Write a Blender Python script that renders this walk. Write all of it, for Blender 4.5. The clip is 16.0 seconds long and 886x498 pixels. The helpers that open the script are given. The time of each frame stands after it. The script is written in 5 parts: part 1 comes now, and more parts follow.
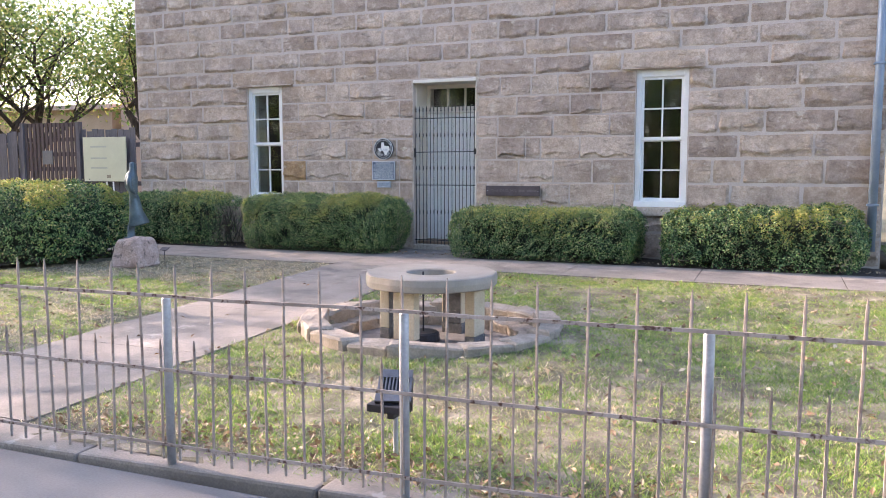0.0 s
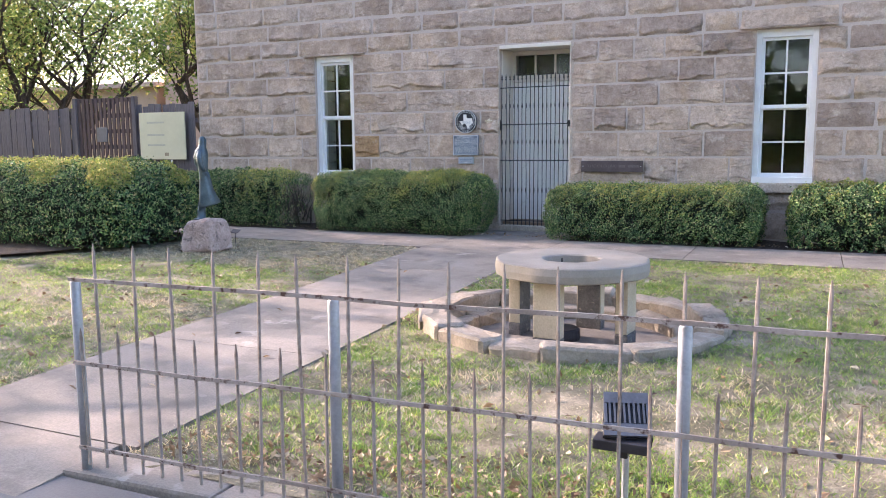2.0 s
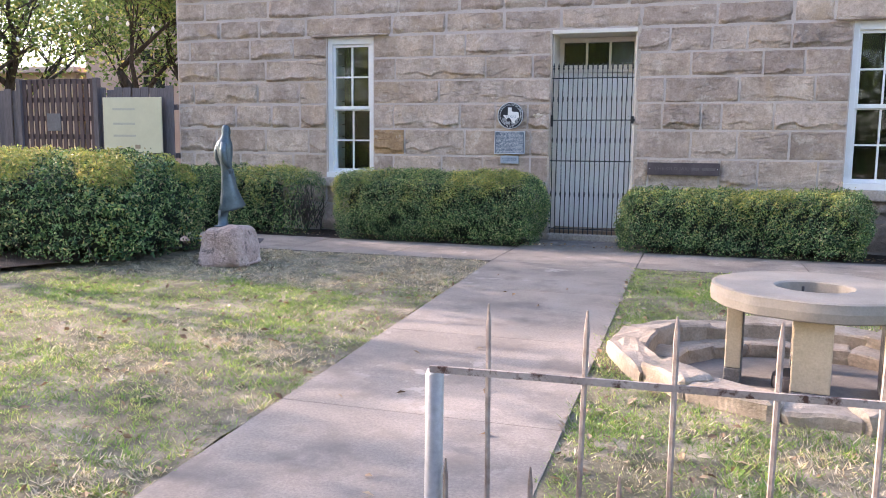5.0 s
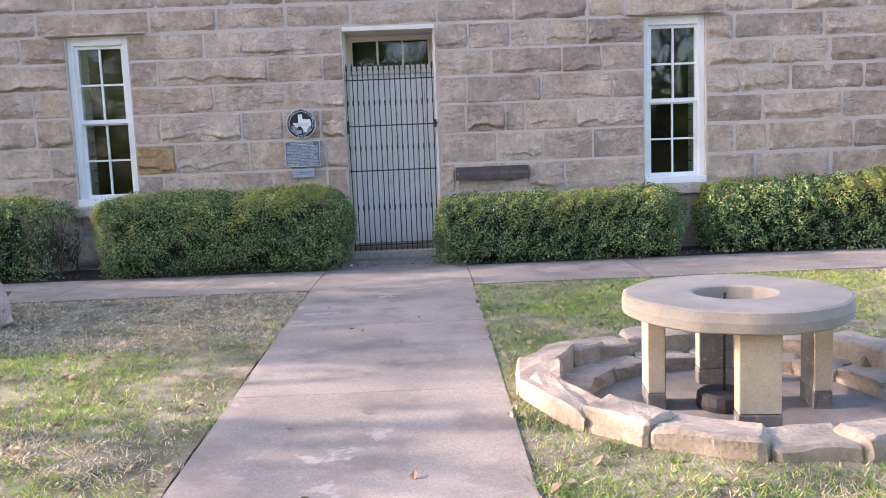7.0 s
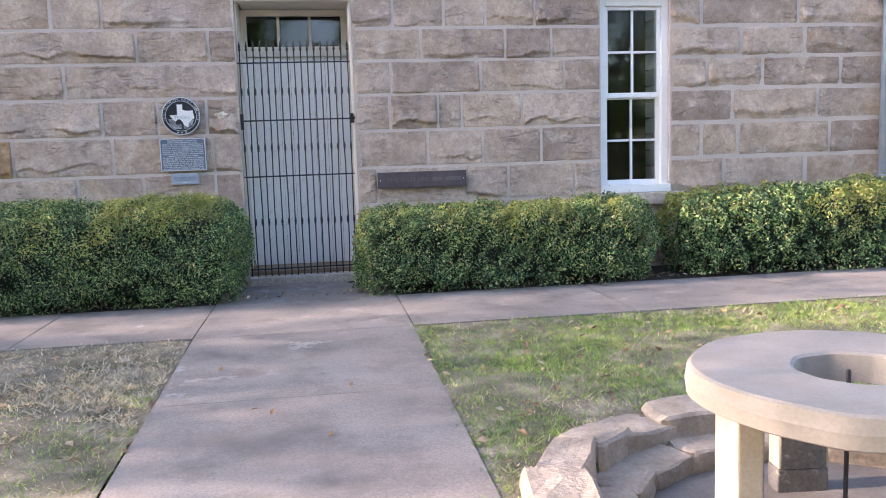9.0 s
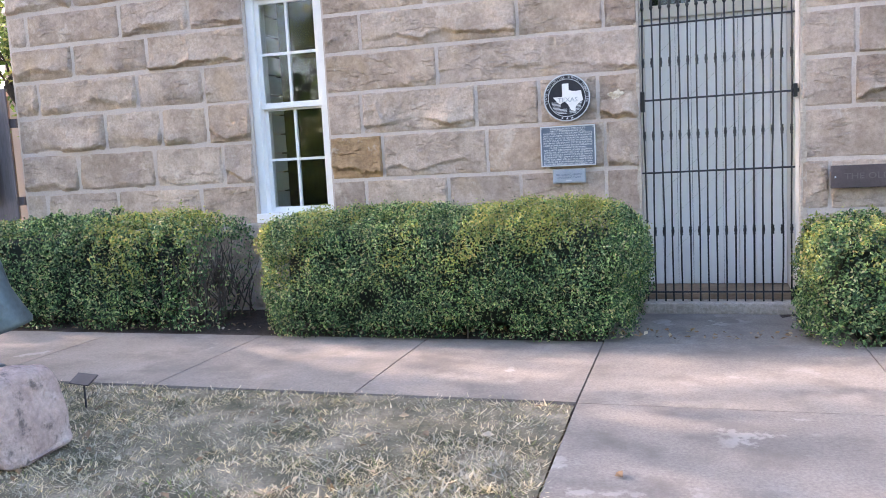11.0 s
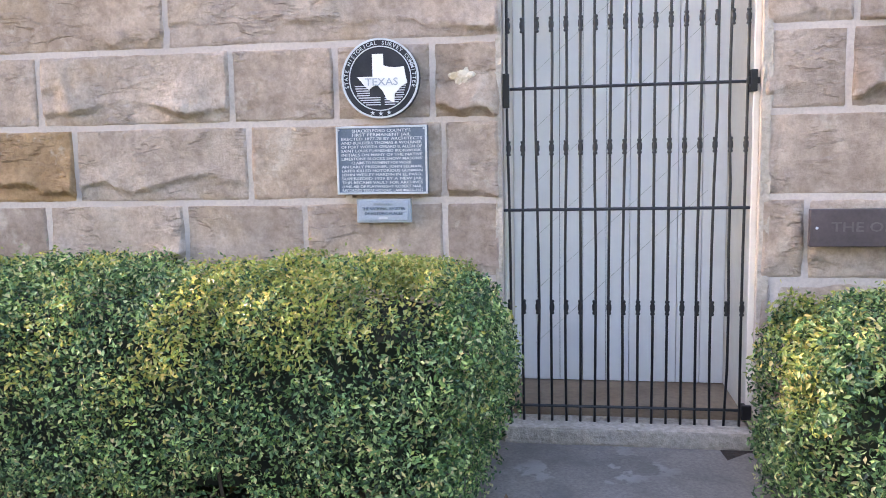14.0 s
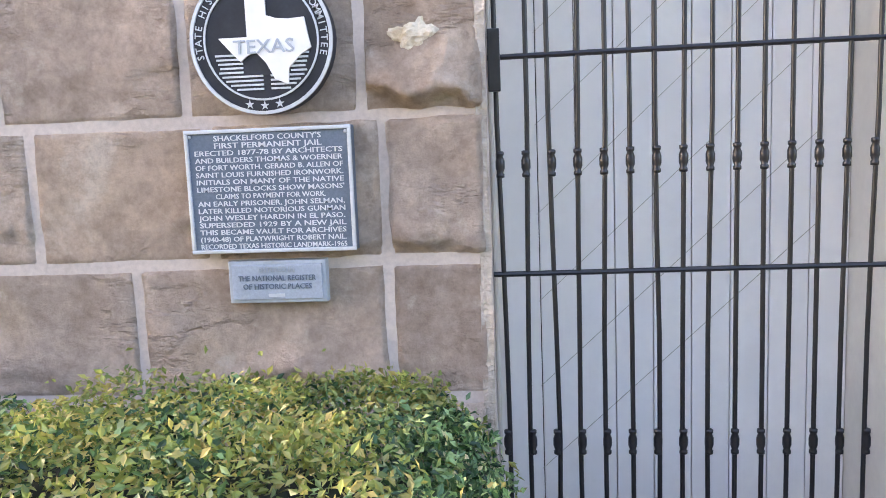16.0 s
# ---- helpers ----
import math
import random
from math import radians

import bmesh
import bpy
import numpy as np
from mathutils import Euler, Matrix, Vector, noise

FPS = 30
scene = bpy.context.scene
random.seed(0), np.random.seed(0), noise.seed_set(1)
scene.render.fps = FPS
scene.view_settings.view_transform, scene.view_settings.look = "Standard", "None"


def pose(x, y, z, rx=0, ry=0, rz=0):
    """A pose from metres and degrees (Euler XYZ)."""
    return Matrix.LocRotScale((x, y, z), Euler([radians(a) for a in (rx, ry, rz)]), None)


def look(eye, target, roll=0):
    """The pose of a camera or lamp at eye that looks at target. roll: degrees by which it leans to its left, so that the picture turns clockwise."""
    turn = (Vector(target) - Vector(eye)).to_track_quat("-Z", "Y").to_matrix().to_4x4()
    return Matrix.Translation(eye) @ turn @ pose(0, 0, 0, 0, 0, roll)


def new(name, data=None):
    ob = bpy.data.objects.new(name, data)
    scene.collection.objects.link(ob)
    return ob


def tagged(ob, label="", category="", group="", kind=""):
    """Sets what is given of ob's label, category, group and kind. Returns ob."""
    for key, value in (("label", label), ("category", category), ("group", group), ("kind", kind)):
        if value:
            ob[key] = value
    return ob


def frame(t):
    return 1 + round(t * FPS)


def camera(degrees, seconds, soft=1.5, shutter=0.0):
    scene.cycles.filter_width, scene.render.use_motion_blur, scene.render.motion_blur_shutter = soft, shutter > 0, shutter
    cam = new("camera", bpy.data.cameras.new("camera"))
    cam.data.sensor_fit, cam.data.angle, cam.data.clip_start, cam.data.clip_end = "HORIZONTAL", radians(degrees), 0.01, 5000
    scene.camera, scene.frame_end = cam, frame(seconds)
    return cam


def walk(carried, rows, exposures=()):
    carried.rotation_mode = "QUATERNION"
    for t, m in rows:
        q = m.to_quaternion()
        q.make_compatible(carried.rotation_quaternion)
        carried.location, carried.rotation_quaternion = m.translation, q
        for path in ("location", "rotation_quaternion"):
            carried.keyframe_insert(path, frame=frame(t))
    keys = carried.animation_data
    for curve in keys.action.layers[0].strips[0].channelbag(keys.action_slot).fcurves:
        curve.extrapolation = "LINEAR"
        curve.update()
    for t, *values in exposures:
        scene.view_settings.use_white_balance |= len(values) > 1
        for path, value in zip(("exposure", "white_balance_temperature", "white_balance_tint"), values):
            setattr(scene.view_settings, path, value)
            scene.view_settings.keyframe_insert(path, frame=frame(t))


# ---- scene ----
cam = camera(57.3, 16.0, soft=0.9)
METRES, EYE, TILT, LEAN, TURN = 14.4, 1.5, 0.0, 0.0, 22.5
ROWS = [
    (0.0, 0.0, 0.0, 0.0, -0.01, -5.93, 0.09),
    (0.5, -0.0085, 0.0209, -0.0018, 2.35, -6.17, -1.15),
    (1.0, -0.0287, 0.0362, -0.004, 2.52, -6.33, -1.01),
    (1.5, -0.047, 0.0562, -0.0054, 2.02, -7.36, 0.58),
    (2.0, -0.0667, 0.0778, -0.0061, 2.05, -7.34, 0.47),
    (2.5, -0.0873, 0.094, -0.0074, 0.07, -9.27, 1.39),
    (3.0, -0.1096, 0.1169, -0.0075, -0.14, -9.35, 1.28),
    (3.5, -0.1359, 0.1373, -0.008, 1.23, -9.18, 0.82),
    (6.0, -0.2459, 0.2458, -0.0104, -13.38, -6.16, 1.38),
    (6.5, -0.2514, 0.269, -0.0103, -17.8, -7.41, 3.44),
    (7.0, -0.253, 0.2973, -0.0111, -23.67, -6.76, 2.23),
    (7.5, -0.2495, 0.33, -0.0116, -31.89, -6.83, 1.77),
    (8.0, -0.2413, 0.3614, -0.0119, -31.95, -6.68, 1.76),
    (10.5, -0.1911, 0.5325, -0.0097, -22.06, -6.79, 2.01),
    (11.0, -0.1895, 0.5613, -0.008, -5.44, -6.69, 2.98),
    (11.5, -0.182, 0.5878, -0.008, 7.12, -6.99, -0.29),
    (12.0, -0.171, 0.6173, -0.0066, 9.3, -6.96, 0.17),
    (12.5, -0.1533, 0.6456, -0.0065, 6.41, -6.97, -0.66),
    (13.0, -0.1429, 0.6755, -0.006, -4.67, -6.7, -1.43),
    (13.5, -0.1302, 0.7097, -0.0041, -11.22, -6.62, 0.33),
    (14.0, -0.1192, 0.7464, -0.0047, -13.67, -6.85, 1.09),
    (14.5, -0.1106, 0.7795, -0.003, -19.42, -7.16, 1.62),
    (15.0, -0.1006, 0.8093, -0.0009, -19.26, -7.27, 1.54),
    (15.5, -0.0957, 0.8393, -0.001, -18.7, -7.44, 1.62),
    (16.0, -0.0876, 0.8657, 0.0006, -17.09, -7.57, 2.25),
]
walk(cam, [(t, pose(0, 0, EYE, TILT, LEAN, TURN) @ pose(METRES * x, METRES * y, METRES * z, 90 + pitch, roll, yaw)) for t, x, y, z, yaw, pitch, roll in ROWS],
     [(0.0, 2.15, 6150, 21), (3.5, 2.14, 6050, 21), (6.0, 2.22, 6100, 22), (8.2, 2.16, 6000, 22), (10.5, 2.60, 6150, 21), (12.5, 2.84, 6350, 21), (13.5, 2.92, 6500, 24), (14.5, 2.93, 6400, 23), (16.0, 2.93, 6600, 24)])

# ---- world, sun, exposure ----
SUN_FROM = Vector((-1.0, 0.075, 0.42)).normalized()
world = bpy.data.worlds.new("sky")
scene.world = world
world.use_nodes = True
wn = world.node_tree
sky = wn.nodes.new("ShaderNodeTexSky")
sky.sky_type = "NISHITA"
sky.sun_disc = False
sky.sun_elevation = math.asin(SUN_FROM.z)
sky.sun_rotation = math.atan2(SUN_FROM.x, SUN_FROM.y)
sky.air_density, sky.dust_density, sky.ozone_density = 1.0, 2.2, 0.8
wn.links.new(sky.outputs[0], wn.nodes["Background"].inputs[0])
wn.nodes["Background"].inputs[1].default_value = 0.15
sun = new("sun", bpy.data.lights.new("sun", "SUN"))
sun.data.energy, sun.data.angle, sun.data.color = 2.8, radians(0.53), (1.0, 0.78, 0.60)
sun.matrix_world = look(SUN_FROM * 60, (0, 0, 0))


# ---- materials ----
def nodes_of(name):
    m = bpy.data.materials.new(name)
    m.use_nodes = True
    nt = m.node_tree
    return m, nt, nt.nodes["Principled BSDF"]


def nd(nt, kind, **props):
    n = nt.nodes.new(kind)
    for k, v in props.items():
        n.inputs[k].default_value = v
    return n


def ramp(nt, fac, stops):
    r = nt.nodes.new("ShaderNodeValToRGB")
    e = r.color_ramp.elements
    while len(e) < len(stops):
        e.new(0.5)
    for el, (p, c) in zip(e, stops):
        el.position, el.color = p, (*c, 1)
    nt.links.new(fac, r.inputs[0])
    return r.outputs[0]


def mix(nt, fac, a, b, mode="MIX"):
    m = nt.nodes.new("ShaderNodeMix")
    m.data_type, m.blend_type = "RGBA", mode
    for sock, v in ((m.inputs[0], fac), (m.inputs[6], a), (m.inputs[7], b)):
        if isinstance(v, (int, float)):
            sock.default_value = v
        elif isinstance(v, tuple):
            sock.default_value = (*v, 1)
        else:
            nt.links.new(v, sock)
    return m.outputs[2]


def noise_of(nt, scale, detail=4.0, rough=0.55, stretch=None):
    co = nt.nodes.new("ShaderNodeTexCoord").outputs["Object"]
    if stretch:
        mp = nt.nodes.new("ShaderNodeMapping")
        mp.inputs["Scale"].default_value = stretch
        nt.links.new(co, mp.inputs[0])
        co = mp.outputs[0]
    n = nd(nt, "ShaderNodeTexNoise", Scale=scale, Detail=detail, Roughness=rough)
    nt.links.new(co, n.inputs["Vector"])
    return n.outputs["Fac"]


def bumped(nt, bsdf, height, strength, dist):
    b = nd(nt, "ShaderNodeBump", Strength=strength, Distance=dist)
    nt.links.new(height, b.inputs["Height"])
    nt.links.new(b.outputs[0], bsdf.inputs["Normal"])


def surface(name, stops, scale, rough=0.8, metal=0.0, grain=40.0, grain_mix=0.25, bump=0.4, dist=0.004, stretch=None, stain=None, scale_off=None):
    """A two-scale noise material: broad tone from stops, fine grain on top, optional stain (scale, colour, low, high)."""
    m, nt, b = nodes_of(name)
    col = ramp(nt, noise_of(nt, scale, 5, 0.6, stretch), stops)
    fine = noise_of(nt, grain, 4, 0.65, stretch)
    tone = ramp(nt, fine, [(0.3, (0.45, 0.45, 0.45)), (0.7, (1.35, 1.35, 1.35))])
    col = mix(nt, grain_mix, col, tone, "MULTIPLY")
    if stain:
        sc, c, lo, hi = stain
        f = ramp(nt, noise_of(nt, sc, 6, 0.65, stretch), [(lo, (0, 0, 0)), (hi, (1, 1, 1))])
        col = mix(nt, f, col, c)
    if scale_off:
        sc, c, lo, hi = scale_off
        where = ramp(nt, noise_of(nt, sc * 0.22, 3, 0.5), [(0.56, (0, 0, 0)), (0.66, (0.6, 0.6, 0.6))])
        f = mix(nt, 1.0, where, ramp(nt, noise_of(nt, sc, 6, 0.6), [(lo, (0, 0, 0)), (hi, (1, 1, 1))]), "MULTIPLY")
        col = mix(nt, f, col, c)
    nt.links.new(col, b.inputs["Base Color"])
    b.inputs["Roughness"].default_value, b.inputs["Metallic"].default_value = rough, metal
    if bump:
        bumped(nt, b, fine, bump, dist)
    return m


def stone_material(name="sandstone", tones=None):
    m, nt, b = nodes_of(name)
    rnd = nt.nodes.new("ShaderNodeObjectInfo").outputs["Random"]
    tone = ramp(nt, rnd, tones or [(0.0, (0.475, 0.375, 0.295)), (0.3, (0.535, 0.44, 0.36)), (0.55, (0.50, 0.415, 0.35)), (0.78, (0.455, 0.365, 0.30)), (0.92, (0.38, 0.305, 0.255)), (1.0, (0.42, 0.34, 0.28))])
    big = ramp(nt, noise_of(nt, 2.3, 6, 0.62), [(0.33, (0.66, 0.62, 0.58)), (0.5, (0.90, 0.885, 0.87)), (0.70, (1.2, 1.17, 1.11))])
    col = mix(nt, 0.8, tone, big, "MULTIPLY")
    mid = ramp(nt, noise_of(nt, 14, 5, 0.65), [(0.3, (0.70, 0.66, 0.62)), (0.6, (1.12, 1.12, 1.12))])
    col = mix(nt, 0.7, col, mid, "MULTIPLY")
    ochre = ramp(nt, noise_of(nt, 2.6, 3, 0.5), [(0.60, (0, 0, 0)), (0.74, (0.5, 0.5, 0.5))])
    col = mix(nt, ochre, col, (0.46, 0.33, 0.20))
    pale = ramp(nt, noise_of(nt, 4.6, 5, 0.6), [(0.60, (0, 0, 0)), (0.72, (0.65, 0.65, 0.65))])
    col = mix(nt, pale, col, (0.62, 0.55, 0.47))
    soot = ramp(nt, noise_of(nt, 7.5, 6, 0.7, (0.6, 1, 1.4)), [(0.60, (0, 0, 0)), (0.76, (0.5, 0.5, 0.5))])
    col = mix(nt, soot, col, (0.20, 0.16, 0.135))
    speck = ramp(nt, noise_of(nt, 42, 8, 0.75), [(0.30, (0.72, 0.69, 0.66)), (0.52, (1.06, 1.06, 1.06)), (0.70, (1.3, 1.28, 1.24))])
    col = mix(nt, 0.7, col, speck, "MULTIPLY")
    wash = ramp(nt, noise_of(nt, 9.0, 6, 0.65), [(0.60, (0, 0, 0)), (0.70, (0.55, 0.55, 0.55))])
    col = mix(nt, wash, col, (0.60, 0.53, 0.44))
    chip = noise_of(nt, 6.0, 7, 0.6, (0.75, 1, 1.7))
    lip = ramp(nt, chip, [(0.50, (0, 0, 0)), (0.525, (1, 1, 1)), (0.555, (0, 0, 0))])
    zone = ramp(nt, noise_of(nt, 3.1, 3, 0.5), [(0.48, (0, 0, 0)), (0.58, (1, 1, 1))])
    crack = mix(nt, 1.0, lip, zone, "MULTIPLY")
    fade = mix(nt, 1.0, crack, (0.1, 0.1, 0.1), "MULTIPLY")
    col = mix(nt, fade, col, (0.13, 0.10, 0.085))
    nt.links.new(col, b.inputs["Base Color"])
    b.inputs["Roughness"].default_value = 0.9
    step = ramp(nt, chip, [(0.49, (0.0, 0.0, 0.0)), (0.56, (1, 1, 1))])
    zoned = mix(nt, 1.0, step, zone, "MULTIPLY")
    fine = mix(nt, 0.66, zoned, noise_of(nt, 21, 10, 0.78))
    bumped(nt, b, fine, 1.0, 0.038)
    return m


def leaf_material(name, stops, translucent=0.35, rough=0.4, clump=11.0):
    m, nt, b = nodes_of(name)
    rnd = nt.nodes.new("ShaderNodeNewGeometry").outputs["Random Per Island"]
    col = ramp(nt, rnd, stops)
    patch = ramp(nt, noise_of(nt, 2.2, 3, 0.5), [(0.35, (0.85, 0.88, 0.9)), (0.65, (1.15, 1.12, 1.0))])
    col = mix(nt, 0.8, col, patch, "MULTIPLY")
    tuft = ramp(nt, noise_of(nt, clump, 3, 0.6), [(0.36, (0.5, 0.55, 0.6)), (0.5, (0.95, 0.95, 0.95)), (0.66, (1.5, 1.4, 1.2))])
    col = mix(nt, 0.75, col, tuft, "MULTIPLY")
    nt.links.new(col, b.inputs["Base Color"])
    b.inputs["Roughness"].default_value = rough
    t = nt.nodes.new("ShaderNodeBsdfTranslucent")
    nt.links.new(col, t.inputs[0])
    ms = nt.nodes.new("ShaderNodeMixShader")
    ms.inputs[0].default_value = translucent
    nt.links.new(b.outputs[0], ms.inputs[1])
    nt.links.new(t.outputs[0], ms.inputs[2])
    nt.links.new(ms.outputs[0], nt.nodes["Material Output"].inputs[0])
    return m


def glass_material(name):
    m, nt, b = nodes_of(name)
    b.inputs["Base Color"].default_value = (0.9, 0.95, 0.93, 1)
    b.inputs["Transmission Weight"].default_value = 1.0
    b.inputs["Roughness"].default_value = 0.0
    b.inputs["IOR"].default_value = 1.5
    bumped(nt, b, noise_of(nt, 5.0, 2, 0.5), 0.06, 0.02)
    return m


STONE = stone_material()
ORANGESTONE = stone_material("orange_sandstone", [(0.0, (0.44, 0.29, 0.16)), (1.0, (0.46, 0.31, 0.17))])
MORTAR = surface("mortar", [(0.3, (0.47, 0.40, 0.345)), (0.7, (0.56, 0.48, 0.42))], 3, 0.95, grain=60, stain=(2, (0.48, 0.41, 0.36), 0.5, 0.75))
ROUGHCAST = surface("dressed_stone_edge", [(0.3, (0.42, 0.36, 0.29)), (0.7, (0.56, 0.49, 0.41))], 4, 0.95, grain=35, grain_mix=0.5, bump=0.9, dist=0.02)
WHITE = surface("white_paint", [(0.3, (0.74, 0.735, 0.715)), (0.7, (0.82, 0.815, 0.795))], 3, 0.45, grain=30, grain_mix=0.06, bump=0.1, dist=0.002)
CREAM = surface("cream_paint", [(0.3, (0.66, 0.61, 0.53)), (0.7, (0.75, 0.70, 0.62))], 3, 0.5, grain=30, grain_mix=0.08, bump=0.1, dist=0.002)
DOORWHITE = surface("door_paint", [(0.3, (0.84, 0.825, 0.79)), (0.7, (0.89, 0.875, 0.84))], 2, 0.45, grain=24, grain_mix=0.05, bump=0.15, dist=0.002, stain=(3, (0.78, 0.765, 0.735), 0.55, 0.8))
GLASS = glass_material("window_glass")
BLACKIRON = surface("black_iron", [(0.3, (0.006, 0.006, 0.008)), (0.7, (0.014, 0.014, 0.017))], 20, 0.35, 0.0, grain=120, bump=0.3, dist=0.001)
RUSTIRON = surface("rusty_painted_iron", [(0.35, (0.30, 0.24, 0.205)), (0.65, (0.46, 0.395, 0.35))], 5, 0.75, 0.1, grain=90, bump=0.6, dist=0.002, stain=(22, (0.085, 0.042, 0.028), 0.53, 0.62))
PICKETIRON = surface("worn_picket_iron", [(0.35, (0.25, 0.20, 0.17)), (0.65, (0.40, 0.345, 0.305))], 3, 0.75, 0.1, grain=90, bump=0.5, dist=0.002, stain=(7, (0.11, 0.06, 0.04), 0.5, 0.72))
GALV = surface("galvanised_post", [(0.3, (0.36, 0.37, 0.40)), (0.7, (0.50, 0.51, 0.54))], 8, 0.5, 0.35, grain=60, bump=0.15, dist=0.001, stain=(14, (0.24, 0.2, 0.18), 0.66, 0.75))
CONCRETE = surface("walk_concrete", [(0.3, (0.195, 0.17, 0.148)), (0.5, (0.25, 0.218, 0.19)), (0.72, (0.305, 0.266, 0.235))], 1.3, 0.9, grain=70, grain_mix=0.45, bump=0.5, dist=0.004, stain=(2.3, (0.15, 0.13, 0.113), 0.5, 0.70), scale_off=(4.5, (0.42, 0.385, 0.35), 0.56, 0.60))
STREET = surface("street_concrete", [(0.3, (0.135, 0.131, 0.133)), (0.7, (0.195, 0.19, 0.19))], 0.7, 0.9, grain=70, bump=0.4, dist=0.004, stain=(1.2, (0.13, 0.12, 0.118), 0.55, 0.8))
SOIL = surface("lawn_soil", [(0.3, (0.08, 0.078, 0.04)), (0.5, (0.195, 0.17, 0.115)), (0.7, (0.40, 0.34, 0.25))], 3.2, 1.0, grain=60, grain_mix=0.6, bump=0.8, dist=0.02)
MULCH = surface("dark_mulch", [(0.3, (0.035, 0.026, 0.02)), (0.7, (0.09, 0.065, 0.05))], 9, 1.0, grain=60, grain_mix=0.6, bump=1.0, dist=0.03)
FARGROUND = surface("far_ground", [(0.3, (0.10, 0.10, 0.05)), (0.7, (0.22, 0.19, 0.11))], 0.3, 1.0, grain=9, bump=0.4, dist=0.03)
LIMESTONE = surface("rim_limestone", [(0.3, (0.25, 0.205, 0.155)), (0.55, (0.375, 0.31, 0.245)), (0.75, (0.46, 0.395, 0.325))], 4, 0.9, grain=40, grain_mix=0.35, bump=0.6, dist=0.02, stain=(7, (0.20, 0.17, 0.14), 0.6, 0.78))
TABLESTONE = surface("table_limestone", [(0.3, (0.27, 0.235, 0.195)), (0.7, (0.345, 0.305, 0.26))], 3, 0.85, grain=70, grain_mix=0.2, bump=0.35, dist=0.004, stain=(5, (0.26, 0.235, 0.20), 0.58, 0.8))
LEGSTONE = surface("leg_sandstone", [(0.3, (0.45, 0.37, 0.25)), (0.7, (0.56, 0.47, 0.34))], 4, 0.9, grain=60, grain_mix=0.25, bump=0.3, dist=0.004)
DARKSTONE = surface("dark_mottled_stone", [(0.3, (0.10, 0.095, 0.09)), (0.7, (0.20, 0.19, 0.175))], 8, 0.9, grain=60, grain_mix=0.5, bump=0.6, dist=0.008, stain=(16, (0.42, 0.37, 0.29), 0.6, 0.7))
PITFLOOR = surface("basin_floor", [(0.3, (0.17, 0.15, 0.135)), (0.7, (0.28, 0.25, 0.225))], 2.5, 0.9, grain=50, bump=0.4, dist=0.005, stain=(3, (0.11, 0.10, 0.092), 0.5, 0.75))
BRONZE = surface("weathered_bronze", [(0.3, (0.07, 0.10, 0.115)), (0.7, (0.14, 0.18, 0.20))], 6, 0.5, 0.55, grain=50, bump=0.4, dist=0.004, stain=(5, (0.05, 0.05, 0.05), 0.56, 0.78))
PINKROCK = surface("pink_boulder", [(0.3, (0.42, 0.30, 0.25)), (0.5, (0.54, 0.40, 0.345)), (0.75, (0.64, 0.53, 0.47))], 5, 0.95, grain=30, grain_mix=0.45, bump=1.0, dist=0.03, stain=(11, (0.20, 0.155, 0.135), 0.56, 0.66))
FENCEWOOD = surface("weathered_grey_brown_boards", [(0.3, (0.10, 0.087, 0.093)), (0.7, (0.165, 0.145, 0.152))], 3, 0.85, grain=22, grain_mix=0.45, bump=0.5, dist=0.004, stretch=(3, 3, 0.35))
GATEWOOD = surface("reddish_slats", [(0.3, (0.075, 0.05, 0.048)), (0.7, (0.125, 0.085, 0.078))], 3, 0.85, grain=22, grain_mix=0.45, bump=0.5, dist=0.004, stretch=(3, 3, 0.35))
SIGNCREAM = surface("cream_sign_board", [(0.3, (0.52, 0.50, 0.34)), (0.7, (0.62, 0.60, 0.42))], 1.2, 0.35, grain=20, grain_mix=0.05, bump=0.0)
SIGNGREY = surface("faded_sign_ink", [(0.3, (0.40, 0.40, 0.32)), (0.7, (0.46, 0.46, 0.36))], 4, 0.6, bump=0.0)
PLAQUEBLUE = surface("blue_grey_plaque", [(0.3, (0.12, 0.155, 0.21)), (0.7, (0.17, 0.21, 0.27))], 9, 0.45, 0.4, grain=120, grain_mix=0.3, bump=0.3, dist=0.001)
SILVER = surface("raised_silver", [(0.3, (0.52, 0.55, 0.6)), (0.7, (0.64, 0.67, 0.71))], 9, 0.42, 0.5, grain=120, grain_mix=0.15, bump=0.2, dist=0.001)
DISCBLACK = surface("disc_black", [(0.3, (0.012, 0.014, 0.022)), (0.7, (0.03, 0.033, 0.045))], 9, 0.4, 0.2, grain=120, bump=0.1, dist=0.001)
LETTERWHITE = surface("pale_raised_letters", [(0.3, (0.60, 0.63, 0.66)), (0.7, (0.70, 0.73, 0.76))], 9, 0.5, 0.0, grain=120, grain_mix=0.2, bump=0.0)
LETTERGREY = surface("faded_letters", [(0.3, (0.34, 0.38, 0.42)), (0.7, (0.42, 0.46, 0.5))], 9, 0.5, 0.2, bump=0.0)
PLATEBROWN = surface("brown_metal_sign", [(0.3, (0.075, 0.058, 0.062)), (0.7, (0.115, 0.09, 0.094))], 6, 0.5, 0.3, grain=60, bump=0.3, dist=0.001)
PLATELETTER = surface("worn_sign_letters", [(0.3, (0.115, 0.095, 0.096)), (0.7, (0.155, 0.13, 0.13))], 6, 0.6, 0.2, bump=0.0)
BLACKPAINT = surface("black_fixture", [(0.3, (0.022, 0.02, 0.024)), (0.7, (0.05, 0.046, 0.052))], 9, 0.55, 0.2, grain=80, bump=0.2, dist=0.001)
# lighter than the housing: light caught by the fins is in the colour
FINLIT = surface("light_catching_fin", [(0.3, (0.10, 0.10, 0.11)), (0.7, (0.17, 0.17, 0.18))], 9, 0.5, 0.3, grain=80, bump=0.2, dist=0.001)
